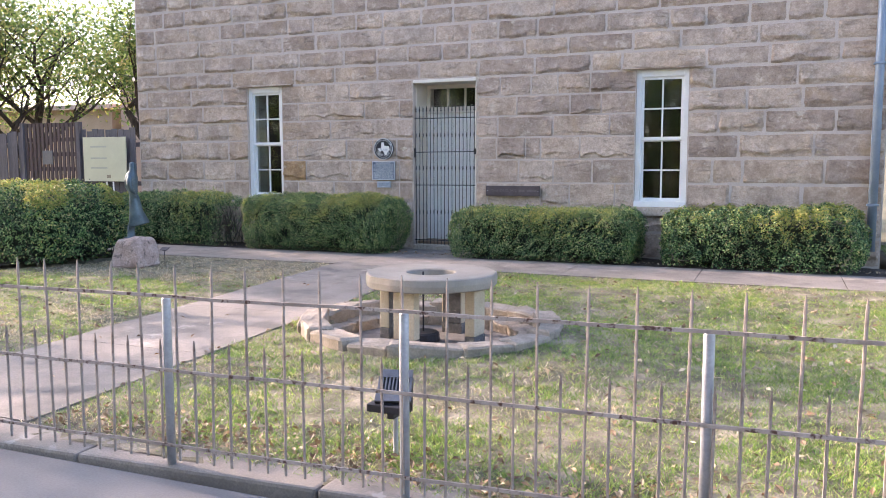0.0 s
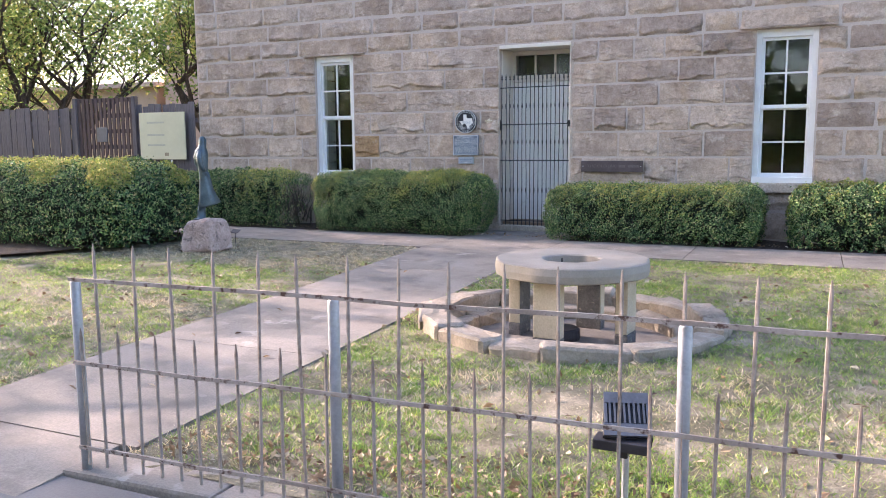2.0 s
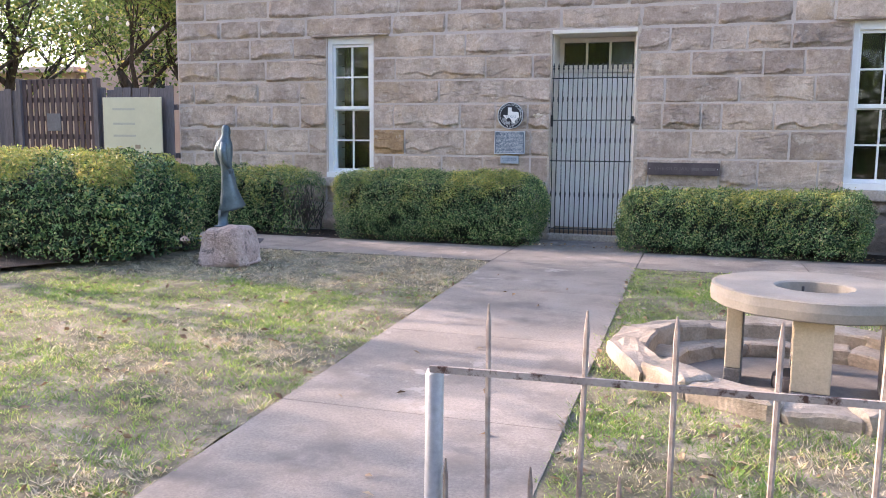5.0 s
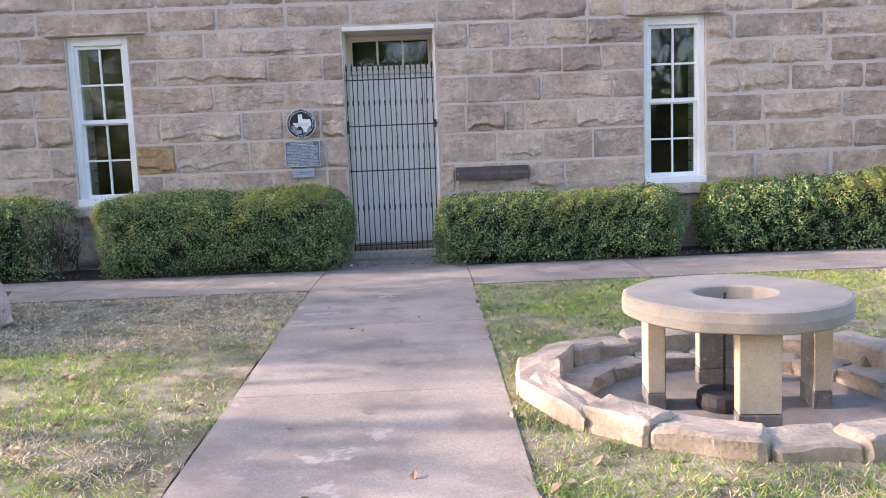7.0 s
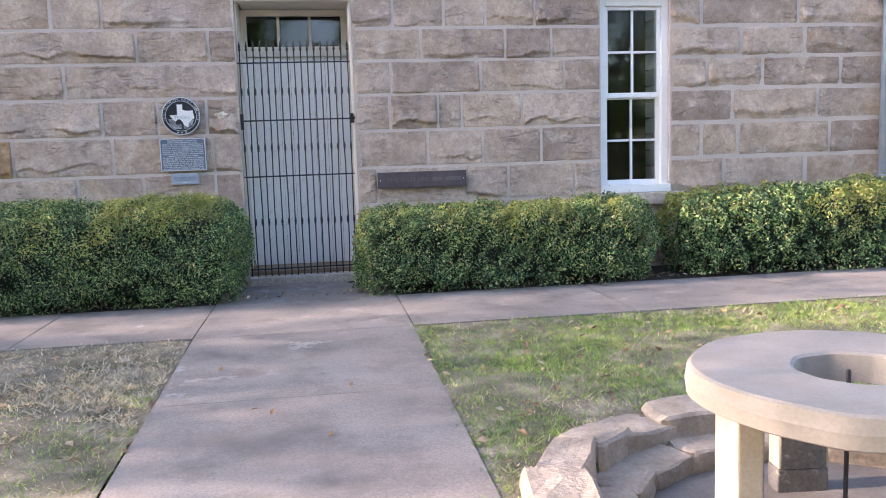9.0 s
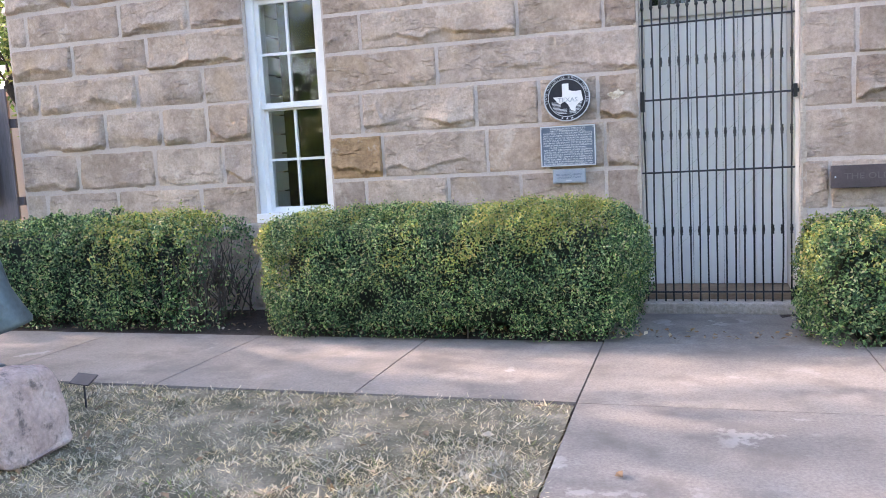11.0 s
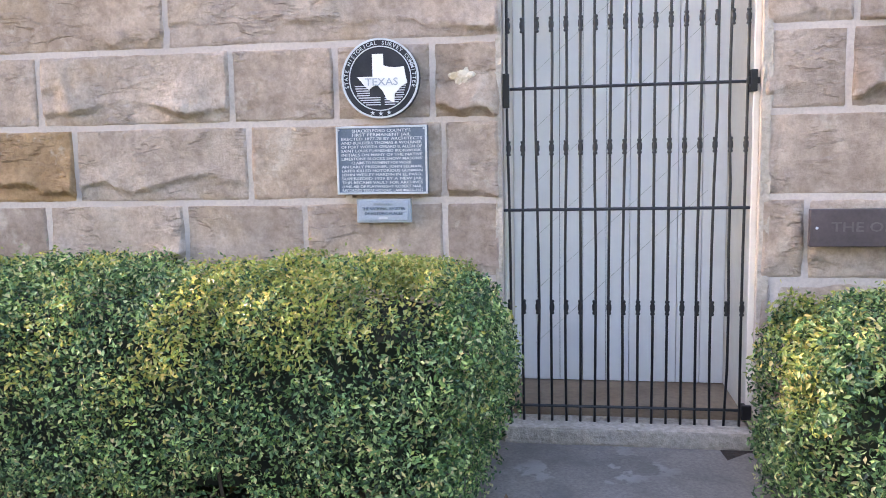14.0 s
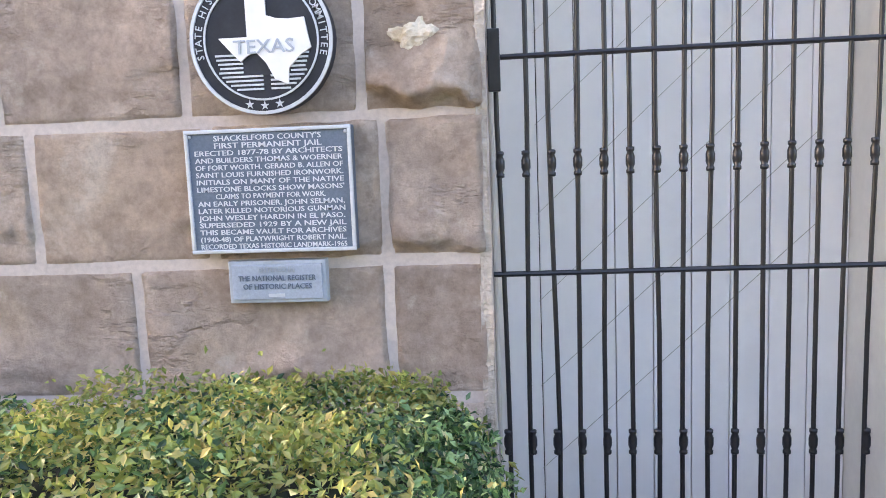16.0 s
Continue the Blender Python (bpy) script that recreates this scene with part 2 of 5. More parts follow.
PIPEBLUE = surface("blue_grey_downpipe", [(0.3, (0.20, 0.255, 0.33)), (0.7, (0.27, 0.33, 0.41))], 4, 0.5, 0.2, grain=50, grain_mix=0.12, bump=0.1, dist=0.002)
SIDING = surface("tan_siding", [(0.3, (0.44, 0.31, 0.24)), (0.7, (0.52, 0.38, 0.30))], 1.5, 0.75, grain=30, grain_mix=0.12, bump=0.2, dist=0.003, stretch=(0.4, 0.4, 3))
ROOFTAN = surface("tan_shingles", [(0.3, (0.42, 0.31, 0.26)), (0.7, (0.58, 0.46, 0.39))], 9, 0.9, grain=30, grain_mix=0.4, bump=0.5, dist=0.01)
STUCCO = surface("pink_stucco", [(0.3, (0.42, 0.31, 0.26)), (0.7, (0.50, 0.38, 0.32))], 1.0, 0.9, grain=30, grain_mix=0.15, bump=0.3, dist=0.005)
BARK = surface("dark_bark", [(0.3, (0.045, 0.036, 0.03)), (0.7, (0.11, 0.09, 0.075))], 5, 0.95, grain=24, grain_mix=0.6, bump=1.0, dist=0.03, stretch=(2.5, 2.5, 0.5))
PALEBARK = surface("pale_grey_bark", [(0.3, (0.34, 0.29, 0.26)), (0.7, (0.58, 0.52, 0.48))], 5, 0.95, grain=18, grain_mix=0.6, bump=1.0, dist=0.04, stretch=(3, 3, 0.35), stain=(5, (0.16, 0.13, 0.115), 0.58, 0.7))
TWIG = surface("hedge_twigs", [(0.3, (0.05, 0.038, 0.03)), (0.7, (0.13, 0.10, 0.08))], 9, 0.95, bump=0.2)
# near-black: shade inside hedges, house room and rear windows put into the colour
SHADEBLACK = surface("painted_shade_black", [(0.3, (0.010, 0.014, 0.009)), (0.7, (0.024, 0.03, 0.018))], 9, 1.0, bump=0.0)
# near-black room colour: the dimness behind the panes is painted in
ROOMSHADE = surface("painted_room_shade", [(0.3, (0.012, 0.012, 0.012)), (0.7, (0.02, 0.02, 0.019))], 1, 0.9, bump=0.0)
REVEAL = surface("pale_inner_reveal", [(0.3, (0.40, 0.42, 0.38)), (0.7, (0.50, 0.51, 0.46))], 3, 0.9, grain=30, bump=0.3)
STEPBROWN = surface("brown_step_stone", [(0.3, (0.22, 0.15, 0.10)), (0.7, (0.34, 0.25, 0.17))], 3, 0.9, grain=30, grain_mix=0.3, bump=0.4, dist=0.006, stretch=(1, 1, 3))
HEDGELEAF = leaf_material("hedge_leaf", [(0.0, (0.012, 0.035, 0.014)), (0.35, (0.05, 0.125, 0.045)), (0.65, (0.18, 0.31, 0.11)), (0.88, (0.40, 0.52, 0.22)), (1.0, (0.60, 0.49, 0.27))], 0.2, 0.4)
# new leaves; on the sunny hedges this yellow also paints in sunlight
HEDGETIP = leaf_material("hedge_new_or_sunlit", [(0.0, (0.20, 0.28, 0.08)), (0.5, (0.36, 0.40, 0.10)), (1.0, (0.52, 0.43, 0.16))], 0.4, 0.4)
OAKLEAF = leaf_material("oak_leaf", [(0.0, (0.10, 0.17, 0.05)), (0.5, (0.23, 0.33, 0.10)), (0.85, (0.40, 0.44, 0.14)), (1.0, (0.50, 0.42, 0.16))], 0.6, 0.45)
GRASSBLADE = leaf_material("grass_blade", [(0.0, (0.58, 0.52, 0.30)), (0.15, (0.40, 0.42, 0.18)), (0.35, (0.24, 0.36, 0.085)), (0.75, (0.17, 0.31, 0.06)), (1.0, (0.45, 0.54, 0.13))], 0.4, 0.45)
STRAW = leaf_material("dry_grass_blade", [(0.0, (0.74, 0.65, 0.50)), (0.5, (0.60, 0.51, 0.37)), (0.8, (0.40, 0.34, 0.22)), (1.0, (0.22, 0.24, 0.11))], 0.3, 0.6)
DEADLEAF = leaf_material("fallen_leaf", [(0.0, (0.14, 0.085, 0.05)), (0.55, (0.30, 0.20, 0.12)), (0.85, (0.45, 0.35, 0.24)), (1.0, (0.66, 0.57, 0.44))], 0.2, 0.6)
RUSSET = leaf_material("russet_leaf", [(0.0, (0.42, 0.20, 0.09)), (0.5, (0.50, 0.30, 0.13)), (1.0, (0.30, 0.32, 0.11))], 0.5, 0.5)
BULB = bpy.data.materials.new("string_bulb")
BULB.use_nodes = True
BULB.node_tree.nodes["Principled BSDF"].inputs["Base Color"].default_value = (0.8, 0.8, 0.75, 1)
BULB.node_tree.nodes["Principled BSDF"].inputs["Roughness"].default_value = 0.2


# ---- building helpers ----
def box(bm, x0, x1, y0, y1, z0, z1, bevel=0.0):
    m = Matrix.Translation(((x0 + x1) / 2, (y0 + y1) / 2, (z0 + z1) / 2)) @ Matrix.Diagonal((x1 - x0, y1 - y0, z1 - z0, 1))
    made = bmesh.ops.create_cube(bm, size=1, matrix=m)
    if bevel:
        edges = list({e for v in made["verts"] for e in v.link_edges})
        bmesh.ops.bevel(bm, geom=edges, offset=bevel, segments=2, affect="EDGES", profile=0.6)
    return bm


def boxed(*args, **kw):
    return box(bmesh.new(), *args, **kw)


def tube(bm, pts, radii, sides=8):
    """A tapered tube along a line of points."""
    rings = []
    for i, p in enumerate(pts):
        a, b = pts[max(i - 1, 0)], pts[min(i + 1, len(pts) - 1)]
        d = (Vector(b) - Vector(a)).normalized()
        u = d.orthogonal().normalized()
        if rings:
            u = (lastu - d * lastu.dot(d)).normalized()
        lastu = u
        w = d.cross(u)
        rings.append([bm.verts.new(Vector(p) + radii[i] * (math.cos(k * math.tau / sides) * u + math.sin(k * math.tau / sides) * w)) for k in range(sides)])
    for r0, r1 in zip(rings, rings[1:]):
        for k in range(sides):
            bm.faces.new((r0[k], r0[(k + 1) % sides], r1[(k + 1) % sides], r1[k]))
    bm.faces.new(rings[0][::-1])
    bm.faces.new(rings[-1])
    return bm


def lathe(bm, profile, centre=(0, 0, 0), sides=24):
    c = Vector(centre)
    rings = [[bm.verts.new(c + Vector((r * math.cos(k * math.tau / sides), r * math.sin(k * math.tau / sides), z))) for k in range(sides)] for r, z in profile]
    for r0, r1 in zip(rings, rings[1:]):
        for k in range(sides):
            bm.faces.new((r0[k], r0[(k + 1) % sides], r1[(k + 1) % sides], r1[k]))
    bm.faces.new(rings[0][::-1])
    bm.faces.new(rings[-1])
    return bm


def finish(mesh, material, smooth=False):
    if not mesh.materials:
        mesh.materials.append(material)
    if smooth:
        for p in mesh.polygons:
            p.use_smooth = True
    return mesh


def mesh_of(name, bm, material, smooth=False):
    bmesh.ops.recalc_face_normals(bm, faces=bm.faces)
    me = bpy.data.meshes.new(name)
    bm.to_mesh(me)
    bm.free()
    return finish(me, material, smooth)


def part(name, bm, material, parent, label="", smooth=False):
    ob = new(name, bm if isinstance(bm, bpy.types.Mesh) else mesh_of(name, bm, material, smooth))
    ob.parent = parent
    return tagged(ob, label)


def thing(name, label, category, group="", kind="", at=(0, 0, 0)):
    ob = new(name)
    ob.location = at
    ob.empty_display_size = 0.1
    bpy.context.view_layer.update()
    return tagged(ob, label, category, group, kind)


def solid(name, bm, material, label, category, kind="", group="", smooth=False):
    ob = new(name, bm if isinstance(bm, bpy.types.Mesh) else mesh_of(name, bm, material, smooth))
    return tagged(ob, label, category, group, kind)


def arrays(name, verts, faces, material):
    me = bpy.data.meshes.new(name)
    me.from_pydata(verts.tolist() if isinstance(verts, np.ndarray) else verts, [], faces.tolist() if isinstance(faces, np.ndarray) else faces)
    return finish(me, material)


def lettering(name, body, size, depth, material, parent, m, align="CENTER", width=None):
    """Raised letters as a mesh under their sign, at the pose m."""
    cu = bpy.data.curves.new(name, "FONT")
    cu.offset = size * 0.006
    cu.body, cu.size, cu.extrude, cu.align_x, cu.align_y, cu.resolution_u = body, size, depth, align, "CENTER", 2
    tmp = bpy.data.objects.new(name, cu)
    scene.collection.objects.link(tmp)
    bpy.context.view_layer.update()
    me = bpy.data.meshes.new_from_object(tmp.evaluated_get(bpy.context.evaluated_depsgraph_get()))
    bpy.data.objects.remove(tmp)
    if width:
        xs = [v.co.x for v in me.vertices]
        k = width / max(max(xs) - min(xs), 1e-6)
        for v in me.vertices:
            v.co.x *= k
    me.transform(m)
    me.materials.clear()
    me.materials.append(material)
    return part(name, me, material, parent)


def waves(p, k, seed):
    """Smooth vectorised noise, about -1 to 1, for an array of points."""
    r = np.random.RandomState(seed)
    out = np.zeros(len(p))
    for i in range(5):
        d = r.normal(size=3)
        out += np.sin(p @ (d * k * (0.6 + 0.35 * i)) + r.uniform(0, 6.28)) / (1 + 0.4 * i)
    return out / 2.6


def leaf_cards(pts, nrm, size, rng, droop=0.6, ratio=0.5):
    """Folded diamond leaves: four corners each."""
    n = len(pts)
    nr = nrm + rng.normal(size=(n, 3)) * droop
    nr /= np.linalg.norm(nr, axis=1)[:, None] + 1e-9
    t = np.cross(nr, rng.normal(size=(n, 3)))
    t /= np.linalg.norm(t, axis=1)[:, None] + 1e-9
    s = np.cross(nr, t)
    L = (size * rng.uniform(0.65, 1.3, n))[:, None]
    v = np.empty((n, 4, 3))
    v[:, 0] = pts - t * L * 0.5
    v[:, 1] = pts + s * L * ratio * 0.5 + nr * L * 0.08
    v[:, 2] = pts + t * L * 0.5 - nr * L * 0.05
    v[:, 3] = pts - s * L * ratio * 0.5 + nr * L * 0.08
    return v.reshape(-1, 3), np.arange(4 * n).reshape(n, 4)


def ground_z(y):
    return -0.2 * min(max((10.7 - y) / 6.9, 0.0), 1.0)


WALL = 13.18


# ---- ground, road, walks ----
def sheet(xs, ys, zf):
    v = [(x, y, zf(x, y)) for y in ys for x in xs]
    n = len(xs)
    f = [(j * n + i, j * n + i + 1, (j + 1) * n + i + 1, (j + 1) * n + i) for j in range(len(ys) - 1) for i in range(n - 1)]
    return v, f


def slab(bm, x0, x1, ys, zf, thick):
    """A paving slab whose top follows zf(y), with sides."""
    top = [(bm.verts.new((x0, y, zf(y))), bm.verts.new((x1, y, zf(y)))) for y in ys]
    low = [(bm.verts.new((x0, y, zf(y) - thick)), bm.verts.new((x1, y, zf(y) - thick))) for y in ys]
    for a, b, c, d in zip(top, top[1:], low, low[1:]):
        bm.faces.new((a[0], a[1], b[1], b[0]))
        bm.faces.new((c[0], d[0], d[1], c[1]))
        bm.faces.new((a[0], b[0], d[0], c[0]))
        bm.faces.new((a[1], c[1], d[1], b[1]))
    bm.faces.new((top[0][0], low[0][0], low[0][1], top[0][1]))
    bm.faces.new((top[-1][0], top[-1][1], low[-1][1], low[-1][0]))
    return bm


def low_ground(x, y):
    return -0.42 if y < 3.5 else ground_z(y) - 0.4


v, f = sheet([-400, -60, -26, -5, 8, 60, 400], [-400, -40, 3.3, 3.7, 6, 8.5, 10.7, 14, 60, 400], low_ground)
solid("ground", arrays("ground", v, f, FARGROUND), FARGROUND, "dry earth and grass ground reaching the horizon", "ground", "structure")
street = solid("road", boxed(-60, 60, -9.0, 3.42, -0.42, -0.229), STREET, "grey concrete street with worn sunlit patches", "road", "structure")


def path_z(y):
    return ground_z(y) + 0.005


path = thing("pavement_path", "pinkish grey concrete garden path to the door", "path", kind="structure")
for a, b in ((3.80, 5.64), (5.645, 7.38), (7.384, 9.15), (9.155, 10.70), (10.706, 12.10), (12.104, 13.16)):
    part("slab", slab(bmesh.new(), -6.24, -4.58, [a, (a + b) / 2, b], path_z, 0.12), CONCRETE, path)
part("apron", slab(bmesh.new(), -6.9, -4.70, [3.0, 3.4, 3.794], lambda y: -0.236 + 0.036 * min(max((y - 3.0) / 0.79, 0), 1), 0.12), CONCRETE, path)
side_walk = thing("pavement_walk", "concrete walk along the hedges and the stone wall", "path", kind="structure")
for a, b in ((-14.4, -12.0), (-11.99, -10.4), (-10.39, -8.97), (-8.96, -7.565), (-7.555, -6.25)):
    part("slab", slab(bmesh.new(), a, b, [10.72, 12.12], path_z, 0.12), CONCRETE, side_walk)
for a, b in ((-4.57, -2.74), (-2.73, -0.98), (-0.97, 0.8), (0.81, 2.6), (2.61, 4.6), (4.61, 9.0)):
    part("slab", slab(bmesh.new(), a, b, [10.72, 12.12], path_z, 0.12), CONCRETE, side_walk)


def fence_y(x):
    return 3.49 + (x + 4.6) * 0.046


kerb = thing("kerb", "low concrete kerb carrying the iron fence", "kerb", kind="structure")
for a, b in ((-4.72, -3.80), (-3.79, -2.2), (-2.19, -0.6), (-0.59, 1.0), (1.01, 2.6), (2.61, 5.0)):
    bm = boxed(a, b, -0.055, 0.26, -0.42, -0.2, bevel=0.02)
    for q in bm.verts:
        q.co.y += fence_y(q.co.x)
    part("kerb_stone", bm, CONCRETE, kerb)


def lawn(name, x0, x1, y0, y1, label, hole=None):
    xs = np.linspace(x0, x1, int((x1 - x0) / 0.12) + 2)
    ys = np.linspace(y0, y1, int((y1 - y0) / 0.12) + 2)

    def zf(x, y):
        z = ground_z(y) - 0.006 + 0.02 * noise.noise(Vector((x * 1.3, y * 1.3, 0))) + 0.010 * noise.noise(Vector((x * 6, y * 6, 3)))
        if hole and math.hypot(x - hole[0], y - hole[1]) < hole[2]:
            z -= 0.30
        return z
    v, f = sheet(list(xs), list(ys), zf)
    return solid(name, arrays(name, v, f, SOIL), SOIL, label, "lawn", "structure")


RING = (-3.18, 7.35, 1.19, 1.11)
lawn("lawn_west", -16.0, -6.255, 3.6, 10.70, "patchy lawn of green and straw-coloured grass")
lawn("lawn_east", -4.582, 8.0, 3.62, 10.70, "patchy lawn of green and dry grass round the stone basin", (RING[0], RING[1], 1.05))
lawn("lawn_house", 1.6, 9.0, 12.14, 17.9, "green lawn round the old tree by the house")
solid("planting_bed", arrays("planting_bed", *sheet(list(np.linspace(-12.2, 2.2, 60)), [12.13, 12.4, 12.8, 13.15], lambda x, y: 0.0 + 0.02 * noise.noise(Vector((x * 3, y * 3, 1)))), MULCH), MULCH, "dark earth bed under the hedges by the wall", "bed", "structure")


def bed_edge(t):
    return Vector((-9.95 - 9 * t, 10.4 - 2.4 * math.sin(min(t * 5, 1) * math.pi / 2), 0.0))


bm = bmesh.new()
ts = np.linspace(0, 1, 40)
front = [bm.verts.new(bed_edge(t) + Vector((0, 0, 0.05 + ground_z(bed_edge(t).y)))) for t in ts]
back = [bm.verts.new((min(bed_edge(t).x, -10.0), 10.68, 0.05)) for t in ts]
for i in range(39):
    bm.faces.new((front[i], front[i + 1], back[i + 1], back[i]))
solid("mulch_bed", bm, MULCH, "dark mulch bed under the big rounded hedge", "bed", "structure")


# ---- the stone jail ----
COURSES = [0.0, 0.42, 0.81, 1.195, 1.585, 1.96, 2.31, 2.645, 2.98, 3.28, 3.58, 3.90, 4.20, 4.52, 4.85, 5.2]
JOINTS = {
    2: [-11.95, -11.08, -10.12, -8.42, -7.65, -7.01, -6.3, -4.63, -3.69, -3.2, -2.46, -0.7, 0.3],
    3: [-11.52, -10.61, -9.85, -8.24, -7.29, -6.78, -6.30, -4.08, -3.48, -2.83, -0.97, -0.53, 0.6],
    4: [-11.15, -10.5, -9.99, -8.42, -7.37, -6.83, -6.35, -4.47, -3.96, -3.7, -3.04, -0.6, 0.44],
    5: [-11.92, -10.74, -10.0, -7.7, -4.45, -3.49, -2.56, -0.9, -0.24, 0.72],
    6: [-11.46, -10.59, -8.39, -6.99, -6.29, -4.12, -3.21, -2.7, -0.5, 0.27],
    7: [-11.98, -10.87, -10.1, -7.78, -7.3, -4.41, -3.87, -3.42, -2.88, -0.98, 0.19],
    8: [-11.4, -10.7, -9.88, -8.45, -7.6, -6.72, -5.9, -4.8, -3.81, -2.87, -2.38, -1.1, -0.2, 0.75],
}
LEFT, RIGHT, TOP = -12.22, 1.38, 7.6
HOLES = [(-9.53, -8.75, 0.83, 2.98), (-6.02, -4.84, -0.1, 2.98), (-2.15, -1.35, 0.83, 2.98)]

wall = thing("wall_south", "front wall of rock-faced tan sandstone blocks with pale mortar", "wall", kind="structure")
bm = bmesh.new()
edges = [LEFT] + [e for h in HOLES for e in h[:2]] + [RIGHT]
for i in range(len(edges) - 1):
    if i % 2 == 0:
        box(bm, edges[i], edges[i + 1], WALL, WALL + 0.55, -0.1, TOP)
    else:
        x0, x1, z0, z1 = HOLES[i // 2]
        box(bm, x0, x1, WALL, WALL + 0.55, z1, TOP)
        if z0 > 0:
            box(bm, x0, x1, WALL, WALL + 0.55, -0.1, z0)
part("mortar_bed", bm, MORTAR, wall, "pale mortar behind the blocks")
jail_shell = thing("wall_jail_shell", "side and back stone walls with roof of the jail", "wall", kind="structure")
part("wall_west", boxed(LEFT, LEFT + 0.5, WALL + 0.553, 22.0, -0.1, TOP), MORTAR, jail_shell)
part("wall_east", boxed(RIGHT - 0.5, RIGHT, WALL + 0.553, 22.0, -0.1, TOP), MORTAR, jail_shell)
part("wall_north", boxed(LEFT, RIGHT, 22.003, 22.5, -0.1, TOP), MORTAR, jail_shell)
part("roof", boxed(LEFT - 0.2, RIGHT + 0.2, WALL - 0.15, 22.7, TOP + 0.003, TOP + 0.25), ROOFTAN, jail_shell)
# unseen room surfaces, coloured near-black to keep the windows dark
part("floor", boxed(LEFT + 0.503, RIGHT - 0.503, WALL + 0.96, 21.99, -0.05, 0.085), ROOMSHADE, jail_shell)
part("partition", boxed(LEFT + 0.503, RIGHT - 0.503, 17.0, 17.1, 0.123, 4.0), ROOMSHADE, jail_shell)
solid("ceiling", boxed(LEFT + 0.503, RIGHT - 0.503, WALL + 0.553, 21.99, 4.003, 4.1), ROOMSHADE, "near-black ceiling, painted shade of the jail room", "ceiling", "structure")


def stone_face(x0, x1, z0, z1, seed, res):
    """One rock-faced block: mostly flat, with broken, projecting patches that end in a ragged lower ledge."""
    r = random.Random(seed)
    w, h = x1 - x0, z1 - z0
    nx, nz = max(4, int(w / res)), max(4, int(h / res))
    off = Vector((r.uniform(-50, 50), r.uniform(-50, 50), r.uniform(-50, 50)))
    amp = r.choice((0.25, 0.5, 0.8, 1.0, 1.2))
    base = r.uniform(0.001, 0.005)
    slope = r.uniform(-0.35, 0.35)
    low = r.uniform(0.08, 0.24)
    verts = []
    for j in range(nz + 1):
        for i in range(nx + 1):
            u, q = i / nx, j / nz
            x, z = x0 + u * w, z0 + q * h
            p = Vector((x, z, 0)) + off
            warp = p + 0.05 * noise.noise_vector(p * 7)
            crag = min(max(noise.ridged_multi_fractal(warp * 2.6, 0.9, 2.1, 4, 1.0, 1.6), 0.0), 1.8)
            where = 0.62 + 1.35 * noise.noise(p * 1.9) + 0.45 * noise.noise(p * 5.5)
            ledge = low + slope * (u - 0.5) * 0.4 + 0.19 * noise.noise(Vector((x * 3.6, 3, 0)) + off) + 0.08 * noise.noise(Vector((x * 13, z * 9, 0)) + off) + 0.05 * noise.noise(Vector((x * 34, z * 20, 0)) + off)
            over = (q - ledge) / 0.055
            over = min(max(over, 0.0), 1.0)
            fall = math.exp(-max(q - ledge, 0.0) / 0.30)
            mask = min(max(where, 0.0), 1.1) * amp
            d = base + mask * (0.024 * over * fall + 0.018 * over * fall * crag + 0.008 * (crag - 0.8))
            d += 0.003 * noise.noise(p * 3.1) + 0.004 * mask * noise.noise(p * 16) + 0.0014 * noise.noise(p * 38)
            edge = min(u * w, (1 - u) * w, q * h, (1 - q) * h)
            k = min(1.0, edge / 0.009)
            d = -0.001 + (max(d, 0.001) + 0.001) * k ** 0.7
            ex = 0.007 * noise.noise(Vector((0, z * 14, 9)) + off) if i in (0, nx) else 0
            ez = 0.007 * noise.noise(Vector((x * 14, 0, 9)) + off) if j in (0, nz) else 0
            verts.append((x + ex, WALL - d + (0.0 if edge > 0 else 0.003), z + ez))
    n = nx + 1
    faces = [(j * n + i, j * n + i + 1, (j + 1) * n + i + 1, (j + 1) * n + i) for j in range(nz) for i in range(nx)]
    return verts, faces


def stone_spans():
    """All blocks of the front wall, course by course, cut at the openings."""
    r = random.Random(11)
    out = []
    for c in range(len(COURSES) - 1):
        z0, z1 = COURSES[c], COURSES[c + 1]
        if c in JOINTS:
            cuts = list(JOINTS[c])
        else:
            cuts, x = [], LEFT + r.uniform(0.4, 0.9)
            while x < RIGHT - 0.3:
                cuts.append(x)
                x += r.uniform(0.45, 1.15)
        holes = [h for h in HOLES if h[2] < z1 - 0.05 and h[3] > z0 + 0.05]
        marks = sorted({LEFT, RIGHT, *cuts, *(e for h in holes for e in h[:2])})
        marks = [m for m in marks if not any(h[0] + 0.001 < m < h[1] - 0.001 for h in holes)]
        for a, b in zip(marks, marks[1:]):
            if any(abs(a - h[0]) < 0.01 for h in holes) or b - a < 0.06:
                continue
            out.append((c, a, b, z0, z1))
    return out


J = 0.009
SPANS = stone_spans()


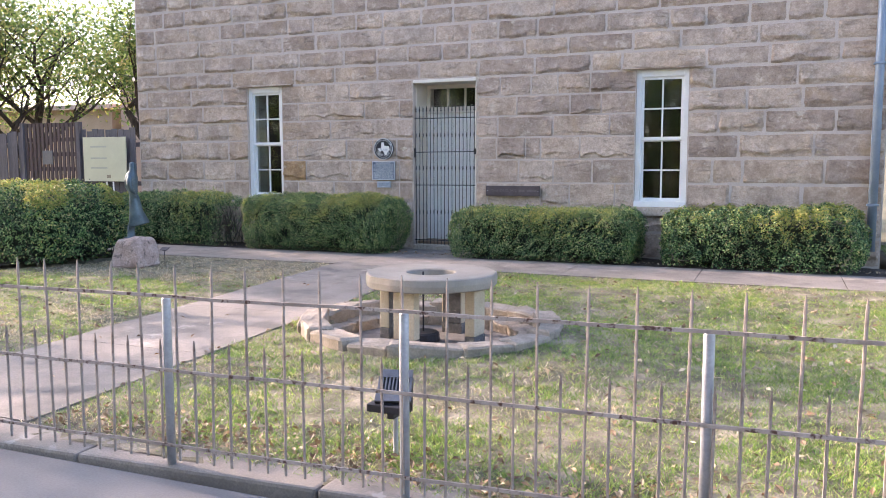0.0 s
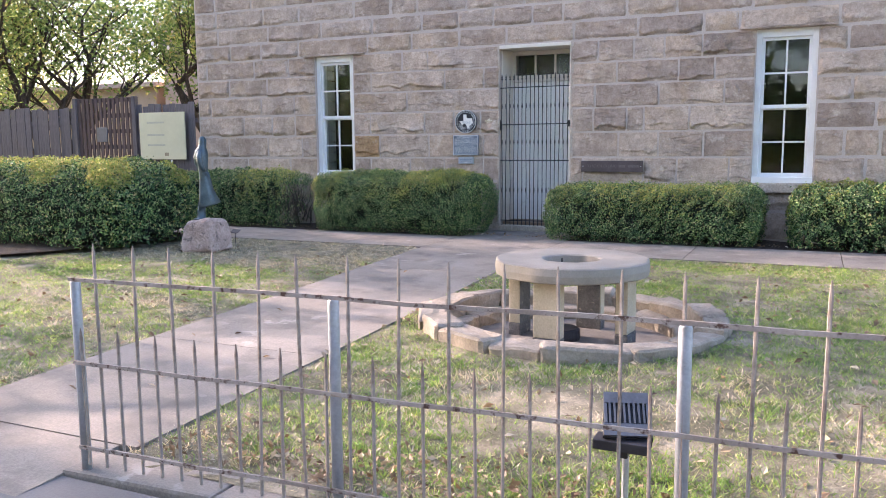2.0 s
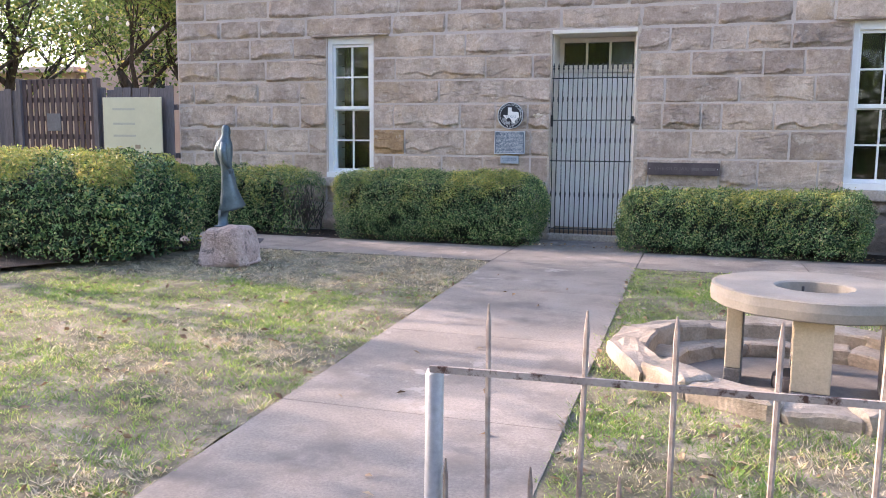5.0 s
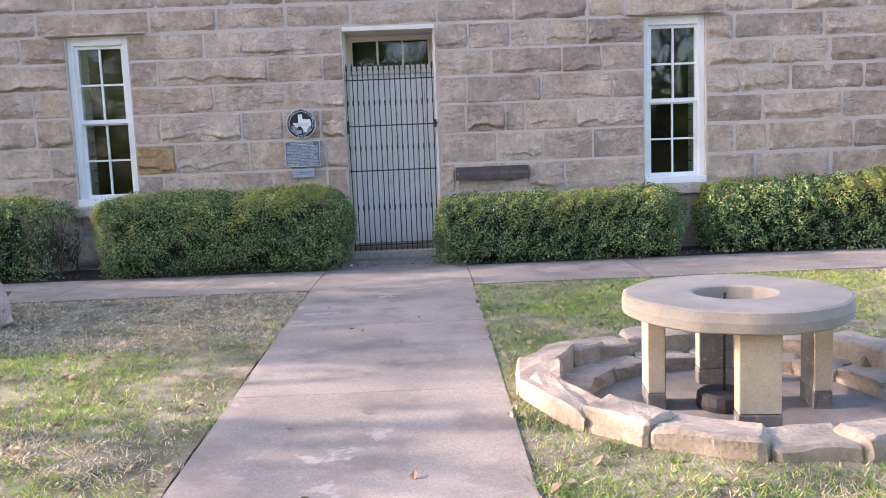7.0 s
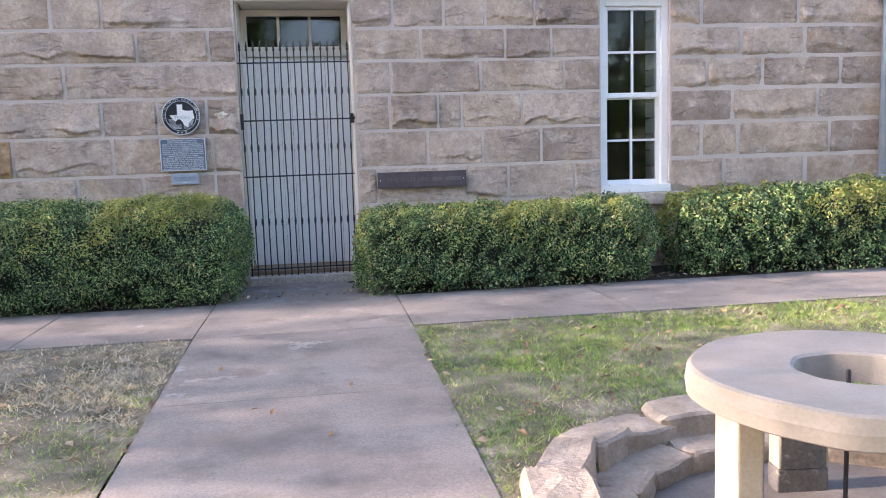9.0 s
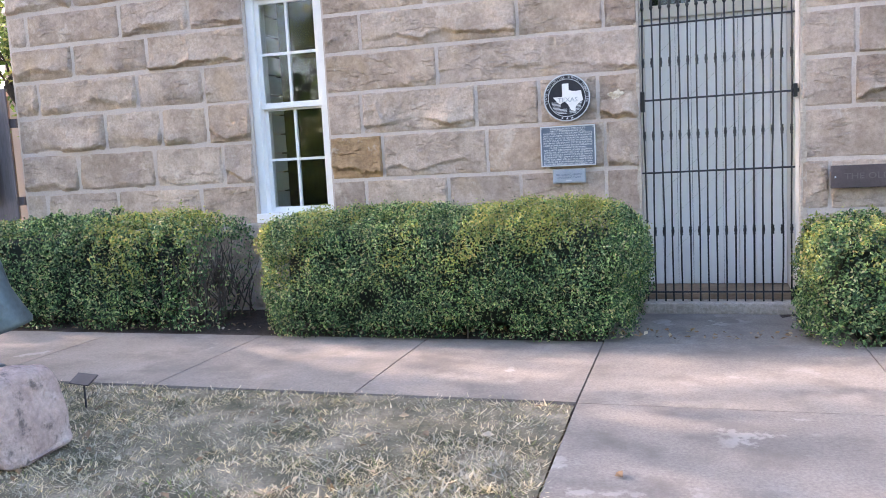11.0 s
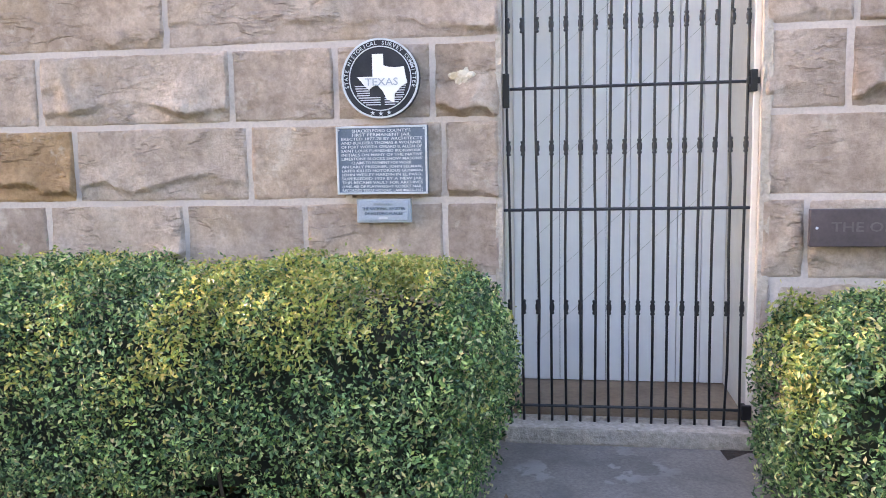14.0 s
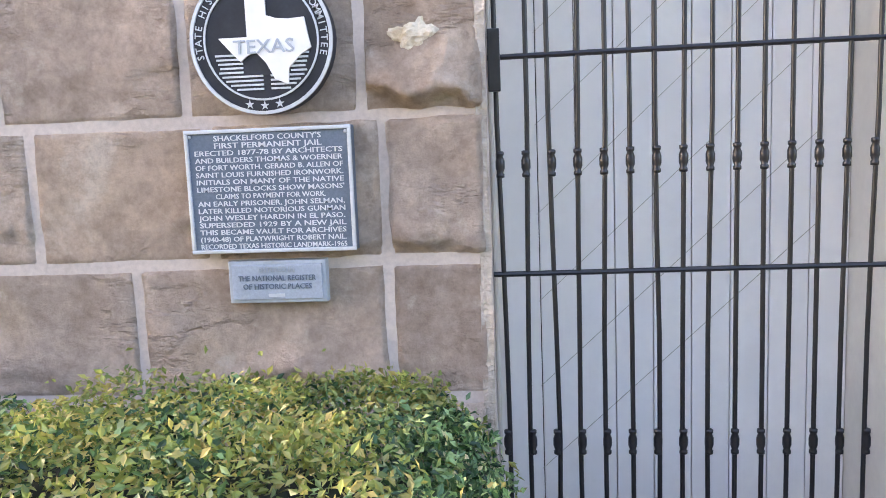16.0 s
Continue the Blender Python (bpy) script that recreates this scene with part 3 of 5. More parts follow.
# ---- windows and door ----
def window(name, x0, x1, z0, z1, label):
    w = thing(name, label, "window", kind="structure")
    y = WALL + 0.045
    fw = 0.075
    bm = bmesh.new()
    box(bm, x0, x0 + fw, y, y + 0.22, z0 + 0.003, z1, 0.006)
    box(bm, x1 - fw, x1, y, y + 0.22, z0 + 0.003, z1, 0.006)
    box(bm, x0 + fw, x1 - fw, y, y + 0.22, z1 - 0.11, z1, 0.006)
    part("window_frame", bm, WHITE, w, "white painted wooden frame")
    part("window_sill", boxed(x0 - 0.0, x1 + 0.0, WALL - 0.035, y + 0.22, z0 - 0.0, z0 + 0.085, 0.008), WHITE, w, "white painted sill")
    mid = z0 + 0.085 + (z1 - 0.11 - z0 - 0.085) * 0.5
    xm = (x0 + x1) / 2
    for lo, hi, yy in ((z0 + 0.085, mid + 0.012, y + 0.075), (mid - 0.012, z1 - 0.11, y + 0.035)):
        s = 0.042
        a, b = x0 + fw, x1 - fw
        bm = bmesh.new()
        box(bm, a, a + s, yy, yy + 0.035, lo, hi, 0.004)
        box(bm, b - s, b, yy, yy + 0.035, lo, hi, 0.004)
        box(bm, a + s, b - s, yy, yy + 0.035, lo, lo + s + 0.012, 0.004)
        box(bm, a + s, b - s, yy, yy + 0.035, hi - s, hi, 0.004)
        sash = part("sash", bm, WHITE, w, "white sash with four panes")
        zc = (lo + hi) / 2
        part("muntin", boxed(xm - 0.012, xm + 0.012, yy + 0.002, yy + 0.033, lo + s, hi - s), WHITE, sash)
        part("muntin", boxed(a + s, b - s, yy + 0.004, yy + 0.031, zc - 0.012, zc + 0.012), WHITE, sash)
        for pa, pb in ((a + s, xm - 0.012), (xm + 0.012, b - s)):
            for qa, qb in ((lo + s, zc - 0.012), (zc + 0.012, hi - s)):
                g = part("pane", boxed(pa, pb, yy + 0.014, yy + 0.018, qa, qb), GLASS, sash)
                g.visible_shadow = False
    for k in range(11):
        za = z0 + 0.09 + k * 0.185
        for a, b in ((x0 + 0.004, x0 + 0.05), (x1 - 0.05, x1 - 0.004)):
            part("reveal_stone", boxed(a, b, WALL + 0.268, WALL + 0.56, za + 0.008, za + 0.178, 0.006), REVEAL, w)
    return w


window("window_1", *HOLES[0], "tall white sash window with eight dark reflecting panes")
window("window_2", *HOLES[2], "tall white sash window with eight panes reflecting trees")
for i, h in enumerate((HOLES[0], HOLES[2])):
    bm = boxed(h[0] - 0.1, h[1] + 0.1, WALL - 0.075, WALL + 0.1, h[2] - 0.14, h[2] - 0.003, 0.02)
    part("stone_sill", bm, ROUGHCAST, wall, "projecting stone sill")

door = thing("door_1", "white plank door behind iron gate in a deep cream frame", "door", kind="structure")
dx0, dx1, dz1 = -6.02, -4.84, 2.98
bm = bmesh.new()
box(bm, dx0, dx0 + 0.012, WALL + 0.10, WALL + 0.90, 0.137, dz1, 0.006)
box(bm, dx1 - 0.03, dx1, WALL + 0.035, WALL + 0.90, 0.137, dz1, 0.006)
box(bm, dx0 + 0.03, dx1 - 0.03, WALL + 0.10, WALL + 0.90, dz1 - 0.04, dz1, 0.006)
part("door_frame", bm, CREAM, door, "deep cream painted reveal")
bm = boxed(dx0 + 0.001, dx1 - 0.001, WALL - 0.012, WALL + 0.098, dz1 - 0.055, dz1 - 0.001, 0.006)
part("casing", bm, CREAM, door, "cream painted head board")
part("threshold", boxed(dx0 + 0.002, dx1 - 0.002, WALL - 0.06, WALL + 0.145, 0.0, 0.09, 0.015), ROUGHCAST, door, "worn concrete threshold")
part("door_floor", boxed(dx0 + 0.002, dx1 - 0.002, WALL + 0.148, WALL + 0.95, 0.0, 0.135, 0.006), STEPBROWN, door, "worn brown stone floor of the doorway")
leaf = thing("door_leaf", "", "")
leaf.parent = door
dy = WALL + 0.61
DX0, DX1 = dx0 + 0.0125, dx1 - 0.0305
n = 9
for i in range(n):
    a = DX0 + (DX1 - DX0) * i / n
    b = DX0 + (DX1 - DX0) * (i + 1) / n
    part("plank", boxed(a + 0.0015, b - 0.0015, dy, dy + 0.04, 0.140, 2.43, 0.002), DOORWHITE, leaf)
bm = bmesh.new()
for k in range(7):
    z = 0.35 + k * 0.3
    tube(bm, [(DX0 + 0.12, dy - 0.0003, z), (DX1 - 0.1, dy - 0.001, z + 0.85)] if z + 0.85 < 2.3 else [(DX0 + 0.12, dy - 0.001, z), (DX0 + 0.12 + (2.3 - z) * 1.13, dy - 0.001, 2.3)], [0.0012, 0.0012], 4)
part("scored_line", bm, SIGNGREY, leaf, "thin diagonal scored lines")
bm = bmesh.new()
box(bm, DX0, DX1, dy - 0.05, dy + 0.06, 2.433, 2.54, 0.005)
box(bm, DX0, DX0 + 0.06, dy - 0.03, dy + 0.04, 2.543, 2.935)
box(bm, DX1 - 0.06, DX1, dy - 0.03, dy + 0.04, 2.543, 2.935)
box(bm, DX0 + 0.06, DX1 - 0.06, dy - 0.03, dy + 0.04, 2.87, 2.935)
tw = (DX1 - DX0 - 0.12)
for k in (1, 2):
    xm = DX0 + 0.06 + tw * k / 3
    box(bm, xm - 0.015, xm + 0.015, dy - 0.02, dy + 0.03, 2.543, 2.87)
part("transom_frame", bm, CREAM, door, "cream frame of the three-pane transom")
for k in range(3):
    a = DX0 + 0.06 + tw * k / 3 + 0.015
    g = part("pane", boxed(a, a + tw / 3 - 0.03, dy + 0.003, dy + 0.007, 2.545, 2.869), GLASS, door)
    g.visible_shadow = False

gate = thing("iron_gate", "black wrought iron gate with seventeen collared spear bars", "gate")
gy = WALL + 0.045
NB = 17


def gate_bar(x, seed):
    r = random.Random(seed)
    bm = bmesh.new()
    pts, rad = [], []
    bow = r.uniform(-0.009, 0.009)
    for k in range(9):
        z = 0.075 + (2.44 - 0.075) * k / 8
        pts.append((x + bow * math.sin(k * 0.8 + r.uniform(-0.5, 0.5)), gy, z))
        rad.append(0.0066)
    tube(bm, pts, rad, 8)
    lathe(bm, [(0.003, 0.055), (0.013, 0.062), (0.013, 0.072), (0.008, 0.078)], (x, gy, 0), 8)
    lathe(bm, [(0.008, 2.43), (0.016, 2.445), (0.008, 2.46), (0.013, 2.475), (0.002, 2.53)], (x, gy, 0), 8)
    for zc in (0.665, 1.44, 2.018):
        lathe(bm, [(0.007, zc - 0.036), (0.011, zc - 0.034), (0.011, zc - 0.026), (0.008, zc - 0.022), (0.0122, zc - 0.010), (0.0122, zc + 0.010), (0.008, zc + 0.022), (0.011, zc + 0.026), (0.011, zc + 0.034), (0.007, zc + 0.036)], (x, gy, 0), 8)
    return bm


for k in range(NB):
    part("bar", gate_bar(-5.992 + k * 0.0686, k), BLACKIRON, gate, smooth=True)
for z in (0.165, 1.142, 1.722, 2.31):
    part("rail", tube(bmesh.new(), [(-6.018, gy, z), (-5.4, gy - 0.001, z + 0.003), (-4.838, gy, z + 0.004)], [0.0075] * 3, 8), BLACKIRON, gate)
part("hinge_plate", boxed(-6.016, -5.984, gy - 0.035, gy - 0.010, 1.632, 1.793, 0.003), BLACKIRON, gate, "black hinge plate")
bm = boxed(-4.885, -4.855, gy - 0.03, gy + 0.02, 1.678, 1.778, 0.004)
box(bm, -4.90, -4.843, gy - 0.02, gy + 0.01, 1.713, 1.743, 0.004)
part("latch", bm, BLACKIRON, gate, "black lock box")
bm = boxed(-4.89, -4.845, gy - 0.03, gy + 0.02, 0.13, 0.20, 0.004)
part("bottom_hinge", bm, BLACKIRON, gate)

# ---- plaques and signs on the wall ----
FACE = Matrix.Rotation(math.pi / 2, 4, "X")
plaque = thing("wall_plaque", "blue-grey cast plaque with raised silver lettering", "plaque")
py = WALL - 0.045
part("plate", boxed(-6.825, -6.375, py, WALL + 0.002, 1.232, 1.562, 0.004), PLAQUEBLUE, plaque)
bm = bmesh.new()
for a, b, c, d in ((-6.825, -6.375, 1.552, 1.562), (-6.825, -6.375, 1.232, 1.242), (-6.825, -6.815, 1.242, 1.552), (-6.385, -6.375, 1.242, 1.552)):
    box(bm, a, b, py - 0.006, py + 0.004, c, d, 0.002)
part("border", bm, SILVER, plaque, "raised silver border")
for sx in (-6.81, -6.39):
    part("rivet", lathe(bmesh.new(), [(0.004, 0), (0.005, 0.003), (0.002, 0.006)], (0, 0, 0), 8), SILVER, plaque).matrix_basis = pose(sx, py, 1.545, 90)
LINES = ["SHACKELFORD COUNTY'S", "FIRST PERMANENT JAIL", "ERECTED 1877-78 BY ARCHITECTS", "AND BUILDERS THOMAS & WOERNER", "OF FORT WORTH. GERARD B. ALLEN OF", "SAINT LOUIS FURNISHED IRONWORK.", "INITIALS ON MANY OF THE NATIVE", "LIMESTONE BLOCKS SHOW MASONS'", "CLAIMS TO PAYMENT FOR WORK.", "AN EARLY PRISONER, JOHN SELMAN,", "LATER KILLED NOTORIOUS GUNMAN", "JOHN WESLEY HARDIN IN EL PASO.", "SUPERSEDED 1929 BY A NEW JAIL", "THIS BECAME VAULT FOR ARCHIVES", "(1940-48) OF PLAYWRIGHT ROBERT NAIL.", "RECORDED TEXAS HISTORIC LANDMARK-1965"]
for i, s in enumerate(LINES):
    z = 1.538 - i * 0.0192
    lettering("lettering", s, 0.0205 if i < 2 else 0.0190, 0.0018, LETTERWHITE, plaque, Matrix.Translation((-6.6, py - 0.001, z)) @ FACE, width=(0.29 if i < 2 else 0.40 if i not in (8,) else 0.30))
small = thing("register_plaque", "small blue-grey metal plaque with raised letters", "plaque")
part("plate", boxed(-6.735, -6.465, py + 0.01, WALL + 0.002, 1.092, 1.208, 0.003), LETTERGREY, small)
part("field", boxed(-6.725, -6.475, py + 0.006, py + 0.011, 1.102, 1.198, 0.002), surface("paler_plaque", [(0.3, (0.34, 0.39, 0.47)), (0.7, (0.42, 0.47, 0.55))], 9, 0.45, 0.3, grain=120, bump=0.2, dist=0.001), small)
for i, s in enumerate(("ENTERED IN", "THE NATIONAL REGISTER", "OF HISTORIC PLACES")):
    lettering("lettering", s, 0.021, 0.0015, LETTERGREY if i == 0 else PLAQUEBLUE, small, Matrix.Translation((-6.6, py + 0.005, 1.183 - i * 0.023)) @ FACE, width=(0.10, 0.215, 0.19)[i])
part("bar", boxed(-6.625, -6.58, py + 0.004, py + 0.008, 1.109, 1.118), SILVER, small)

disc = thing("medallion", "round black and silver medallion with a raised map", "medallion")
DC = Matrix.Translation((-6.595, WALL - 0.05, 1.785)) @ FACE
R = 0.188


def on_disc(bm, lift=0.0):
    bm.transform(DC @ Matrix.Translation((0, 0, lift)))
    return bm


part("back", on_disc(lathe(bmesh.new(), [(R, -0.05), (R, 0.0), (R - 0.004, 0.004), (0.001, 0.004)], sides=48)), DISCBLACK, disc)


def ring(r0, r1, h, sides=48):
    bm = bmesh.new()
    loops = [[bm.verts.new((r * math.cos(k * math.tau / sides), r * math.sin(k * math.tau / sides), z)) for k in range(sides)] for r, z in ((r0, 0), (r0, h), (r1, h), (r1, 0))]
    for a, b in zip(loops, loops[1:]):
        for k in range(sides):
            bm.faces.new((a[k], a[(k + 1) % sides], b[(k + 1) % sides], b[k]))
    return bm


part("outer_rim", on_disc(ring(R - 0.008, R + 0.001, 0.009)), SILVER, disc, "silver rim")
part("inner_rim", on_disc(ring(R - 0.040, R - 0.035, 0.008)), SILVER, disc)
MAP = [(-0.24, 0.78), (0.12, 0.78), (0.12, 0.42), (0.30, 0.36), (0.52, 0.34), (0.80, 0.36), (0.86, 0.02), (0.90, -0.16), (0.70, -0.28), (0.48, -0.50), (0.46, -0.78), (0.22, -0.68), (0.08, -0.40), (-0.10, -0.20), (-0.26, -0.26), (-0.38, -0.36), (-0.54, -0.20), (-0.76, 0.06), (-0.24, 0.06)]
bm = bmesh.new()
s = R * 0.78
lo = [bm.verts.new((x * s, y * s, 0.004)) for x, y in MAP]
hi = [bm.verts.new((x * s, y * s, 0.011)) for x, y in MAP]
bm.faces.new(hi)
for k in range(len(MAP)):
    bm.faces.new((lo[k], lo[(k + 1) % len(MAP)], hi[(k + 1) % len(MAP)], hi[k]))
part("state_map", on_disc(bm), WHITE, disc, "raised white map shape")
lettering("lettering", "TEXAS", 0.05, 0.001, LETTERGREY, disc, DC @ Matrix.Translation((0.008, -0.018, 0.012)), width=0.16)
for k in range(9):
    y = -0.035 - k * 0.011
    half = math.sqrt(max(0.0, (R - 0.045) ** 2 - y * y)) * (0.98 if k > 3 else 0.9)
    for a, b in ((-half, -0.052 if k < 5 else 0.0), (0.02 if k > 4 else 0.075, half)):
        if b - a > 0.01:
            part("relief_line", on_disc(boxed(a, b, y - 0.0025, y + 0.0025, 0.003, 0.007)), SILVER, disc)
WORD = "STATE HISTORICAL SURVEY COMMITTEE"
for k, ch in enumerate(WORD):
    if ch != " ":
        a = radians(193 - 206 * k / (len(WORD) - 1))
        lettering("letter", ch, 0.026, 0.001, SILVER, disc, DC @ Matrix.Rotation(a - math.pi / 2, 4, "Z") @ Matrix.Translation((0, R - 0.022, 0.006)))
for k in (-1, 0, 1):
    bm = bmesh.new()
    vs = [bm.verts.new(((0.013 if q % 2 == 0 else 0.005) * math.sin(q * math.pi / 5), (0.013 if q % 2 == 0 else 0.005) * math.cos(q * math.pi / 5), 0)) for q in range(10)]
    bm.faces.new(vs)
    bmesh.ops.translate(bm, verts=bm.verts, vec=(k * 0.04, -(R - 0.022) + abs(k) * 0.004, 0.0075))
    part("star", on_disc(bm), SILVER, disc)

bm = bmesh.new()
for k in range(17):
    z0 = 0.10 + k * 0.17
    for sx, wd in ((-4.838, 0.055), (-6.062, 0.04)):
        w = wd * (0.75 + 0.5 * noise.noise(Vector((sx * 3, z0 * 2.3, 1))))
        x0 = sx if sx > -5 else -6.022 - w
        box(bm, x0, x0 + w, WALL - 0.006, WALL + 0.06, z0, z0 + 0.171)
bmesh.ops.subdivide_edges(bm, edges=bm.edges[:], cuts=2)
for q in bm.verts:
    q.co.y += 0.008 * noise.noise(q.co * 18)
    q.co.x += 0.006 * noise.noise(q.co * 22 + Vector((5, 5, 5)))
part("jamb_render", bm, ROUGHCAST, wall, "rough pale mortar along the door jambs")

bm = bmesh.new()
bmesh.ops.create_icosphere(bm, subdivisions=4, radius=1)
for q in bm.verts:
    c = Vector((q.co.x * 0.055, q.co.y * 0.013, q.co.z * 0.042))
    c *= 1 + 0.55 * noise.noise(q.co * 1.7 + Vector((4, 1, 2))) + 0.3 * noise.noise(q.co * 4.5)
    q.co = c + Vector((-6.20, WALL - 0.006, 1.78))
part("pale_scar", bm, surface("pale_ochre_scar", [(0.35, (0.50, 0.41, 0.28)), (0.6, (0.66, 0.59, 0.47))], 22, 0.95, grain=60, bump=0.8, dist=0.01), wall, "pale ochre scar in a wall block")

plate = thing("name_sign", "long brown metal sign with worn lettering", "sign")
part("board", boxed(-4.635, -3.685, WALL - 0.075, WALL - 0.045, 0.975, 1.145, 0.004), PLATEBROWN, plate)
part("bracket", boxed(-4.60, -4.56, WALL - 0.046, WALL + 0.005, 1.0, 1.12), PLATEBROWN, plate)
part("bracket", boxed(-3.76, -3.72, WALL - 0.046, WALL + 0.005, 1.0, 1.12), PLATEBROWN, plate)
lettering("lettering", "THE OLD JAIL", 0.062, 0.001, PLATELETTER, plate, Matrix.Translation((-4.545, WALL - 0.0755, 1.062)) @ FACE, "LEFT", 0.46)
bm = bmesh.new()
for a, b in ((-4.05, -3.95), (-3.91, -3.74)):
    box(bm, a, b, WALL - 0.0765, WALL - 0.074, 1.042, 1.082)
part("worn_word", bm, PLATELETTER, plate)
for sx in (-4.605, -3.715):
    part("screw", lathe(bmesh.new(), [(0.007, 0), (0.006, 0.004), (0.002, 0.005)], (0, 0, 0), 8), SILVER, plate).matrix_basis = pose(sx, WALL - 0.075, 1.06, 90)

pipe = thing("downpipe", "blue-grey metal rainwater downpipe on stone wall", "downpipe")
bm = bmesh.new()
tube(bm, [(1.24, WALL - 0.09, 0.25), (1.24, WALL - 0.09, 3.0), (1.24, WALL - 0.09, 7.4)], [0.062] * 3, 12)
part("pipe", bm, PIPEBLUE, pipe, smooth=True)
for z in (0.9, 2.9, 5.2):
    part("bracket", boxed(1.165, 1.315, WALL - 0.155, WALL + 0.01, z, z + 0.03, 0.004), PIPEBLUE, pipe)


# ---- hedges ----
def hedge(name, x0, x1, y0, y1, z1, label, seed, dens, size, tips=0.25, z0=0.02, radius=0.22, gaps=0.0, bare_end=False, crest=0.35):
    rng = np.random.RandomState(seed)
    h = thing(name, label, "hedge", "clipped hedges by the wall", at=((x0 + x1) / 2, (y0 + y1) / 2, z0))
    c = np.array([(x0 + x1) / 2, (y0 + y1) / 2, (z0 + z1) / 2])
    half = np.array([(x1 - x0) / 2, (y1 - y0) / 2, (z1 - z0) / 2])
    areas = np.array([half[1] * half[2], half[0] * half[2], half[0] * half[1]]) * 8
    n = int(dens * areas.sum())
    ax = rng.choice(3, n, p=areas / areas.sum())
    p = rng.uniform(-1, 1, (n, 3)) * half
    sgn = np.where(rng.rand(n) < 0.5, -1, 1)
    for k in range(3):
        p[ax == k, k] = sgn[ax == k] * half[k]
    keep = ~((ax == 2) & (sgn < 0)) & ~((ax == 1) & (sgn > 0) & (p[:, 2] < half[2] * 0.5))
    p = p[keep]
    inner = np.maximum(half - radius, 0.02)
    q = np.clip(p, np.array([-inner[0], -inner[1], -half[2]]), inner)
    d = p - q
    d /= np.linalg.norm(d, axis=1)[:, None] + 1e-9
    p = q + d * radius + c
    fine = waves(p, 30.0, seed + 4)
    bulge = 0.07 * waves(p, 2.6, seed) + 0.05 * waves(p, 7.0, seed + 1) + 0.045 * waves(p, 15.0, seed + 2) + 0.045 * fine
    under = np.clip((0.25 - (p[:, 2] - z0)) / 0.25, 0, 1)
    p += d * (bulge - np.abs(rng.normal(0, 0.06, len(p))) - 0.05 * under)[:, None]
    stray = rng.rand(len(p)) < 0.012
    p[stray] += (d[stray] + np.array([0, 0, 0.35])) * rng.uniform(0.015, 0.055, stray.sum())[:, None]
    low = (p[:, 2] - z0 < 0.08) & (rng.rand(len(p)) < 0.55)
    bare = waves(p, 2.4, seed + 7) > (1.0 - gaps)
    thin = np.clip((p[:, 0] - (x1 - 0.55)) / 0.5, 0, 0.93) if bare_end else np.zeros(len(p))
    hollow = np.clip(-1.2 * fine - 0.75 * waves(p, 15.0, seed + 2), 0, 0.8)
    ok = ~low & ~(bare & (rng.rand(len(p)) < 0.8)) & (rng.rand(len(p)) > thin) & (rng.rand(len(p)) > hollow)
    p, d = p[ok], d[ok]
    top = np.clip((p[:, 2] - z0) / (z1 - z0), 0, 1)
    # yellow leaves gather towards the top: new growth plus painted sunlight
    new_or_sunlit = rng.rand(len(p)) < tips * np.clip((top - crest) * (1.04 / (1 - crest)), 0.03, 1) * np.clip(0.5 + 2.2 * waves(p, 4.5, seed + 3), 0.05, 2.4)
    for nm, sel, mt, lab in (("foliage", ~new_or_sunlit, HEDGELEAF, "small glossy dark green leaves"), ("new_or_sunlit", new_or_sunlit, HEDGETIP, "yellow-green new leaves, also painted sunlight on hedge tops")):
        pp = p[sel] + (d[sel] * 0.02 if nm == "new_or_sunlit" else 0)
        v, f = leaf_cards(pp, d[sel], size, rng, 0.95, 0.5)
        ob = part(nm, arrays(nm, v - np.array(h.location), f, mt), mt, h, lab)
        tagged(ob, kind="stuff")
    # near-black core paints the shade seen between the leaves
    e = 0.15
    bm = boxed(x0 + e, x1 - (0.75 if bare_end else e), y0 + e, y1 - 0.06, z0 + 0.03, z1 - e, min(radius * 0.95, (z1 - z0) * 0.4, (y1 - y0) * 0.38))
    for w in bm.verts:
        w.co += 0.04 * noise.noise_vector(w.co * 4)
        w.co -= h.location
    part("shade_core", bm, SHADEBLACK, h, "near-black core, painted shade between the leaves")
    bm = bmesh.new()
    r = random.Random(seed)
    for k in range(int((x1 - x0) * 9)):
        x, y = r.uniform(x0 + 0.1, x1 - 0.1), r.uniform(y0 + 0.1, y1 - 0.15)
        a = Vector((x, y, z0 - 0.02)) - h.location
        b = a + Vector((r.uniform(-0.15, 0.15), r.uniform(-0.12, 0.05), r.uniform(0.3, 0.5)))
        tube(bm, [a, (a + b) / 2 + Vector((r.uniform(-0.03, 0.03), 0, 0)), b], [0.009, 0.007, 0.004], 5)
    for k in range(90 if bare_end else 0):
        a = Vector((x1 - 0.1 - abs(r.gauss(0, 0.28)), r.uniform(y0 + 0.1, y1 - 0.2), r.uniform(z0, z0 + 0.3))) - h.location
        b = a + Vector((r.uniform(-0.2, 0.22), r.uniform(-0.25, 0.15), r.uniform(0.2, 0.6)))
        m = (a + b) / 2 + Vector((r.uniform(-0.06, 0.06), r.uniform(-0.05, 0.05), 0))
        tube(bm, [a, m, b], [0.007, 0.005, 0.002], 5)
        tube(bm, [m, m + Vector((r.uniform(-0.14, 0.14), r.uniform(-0.1, 0.1), r.uniform(0.05, 0.2)))], [0.004, 0.0015], 4)
    tagged(part("twig_mass", bm, TWIG, h, "bare twiggy stems"), kind="stuff")
    return h


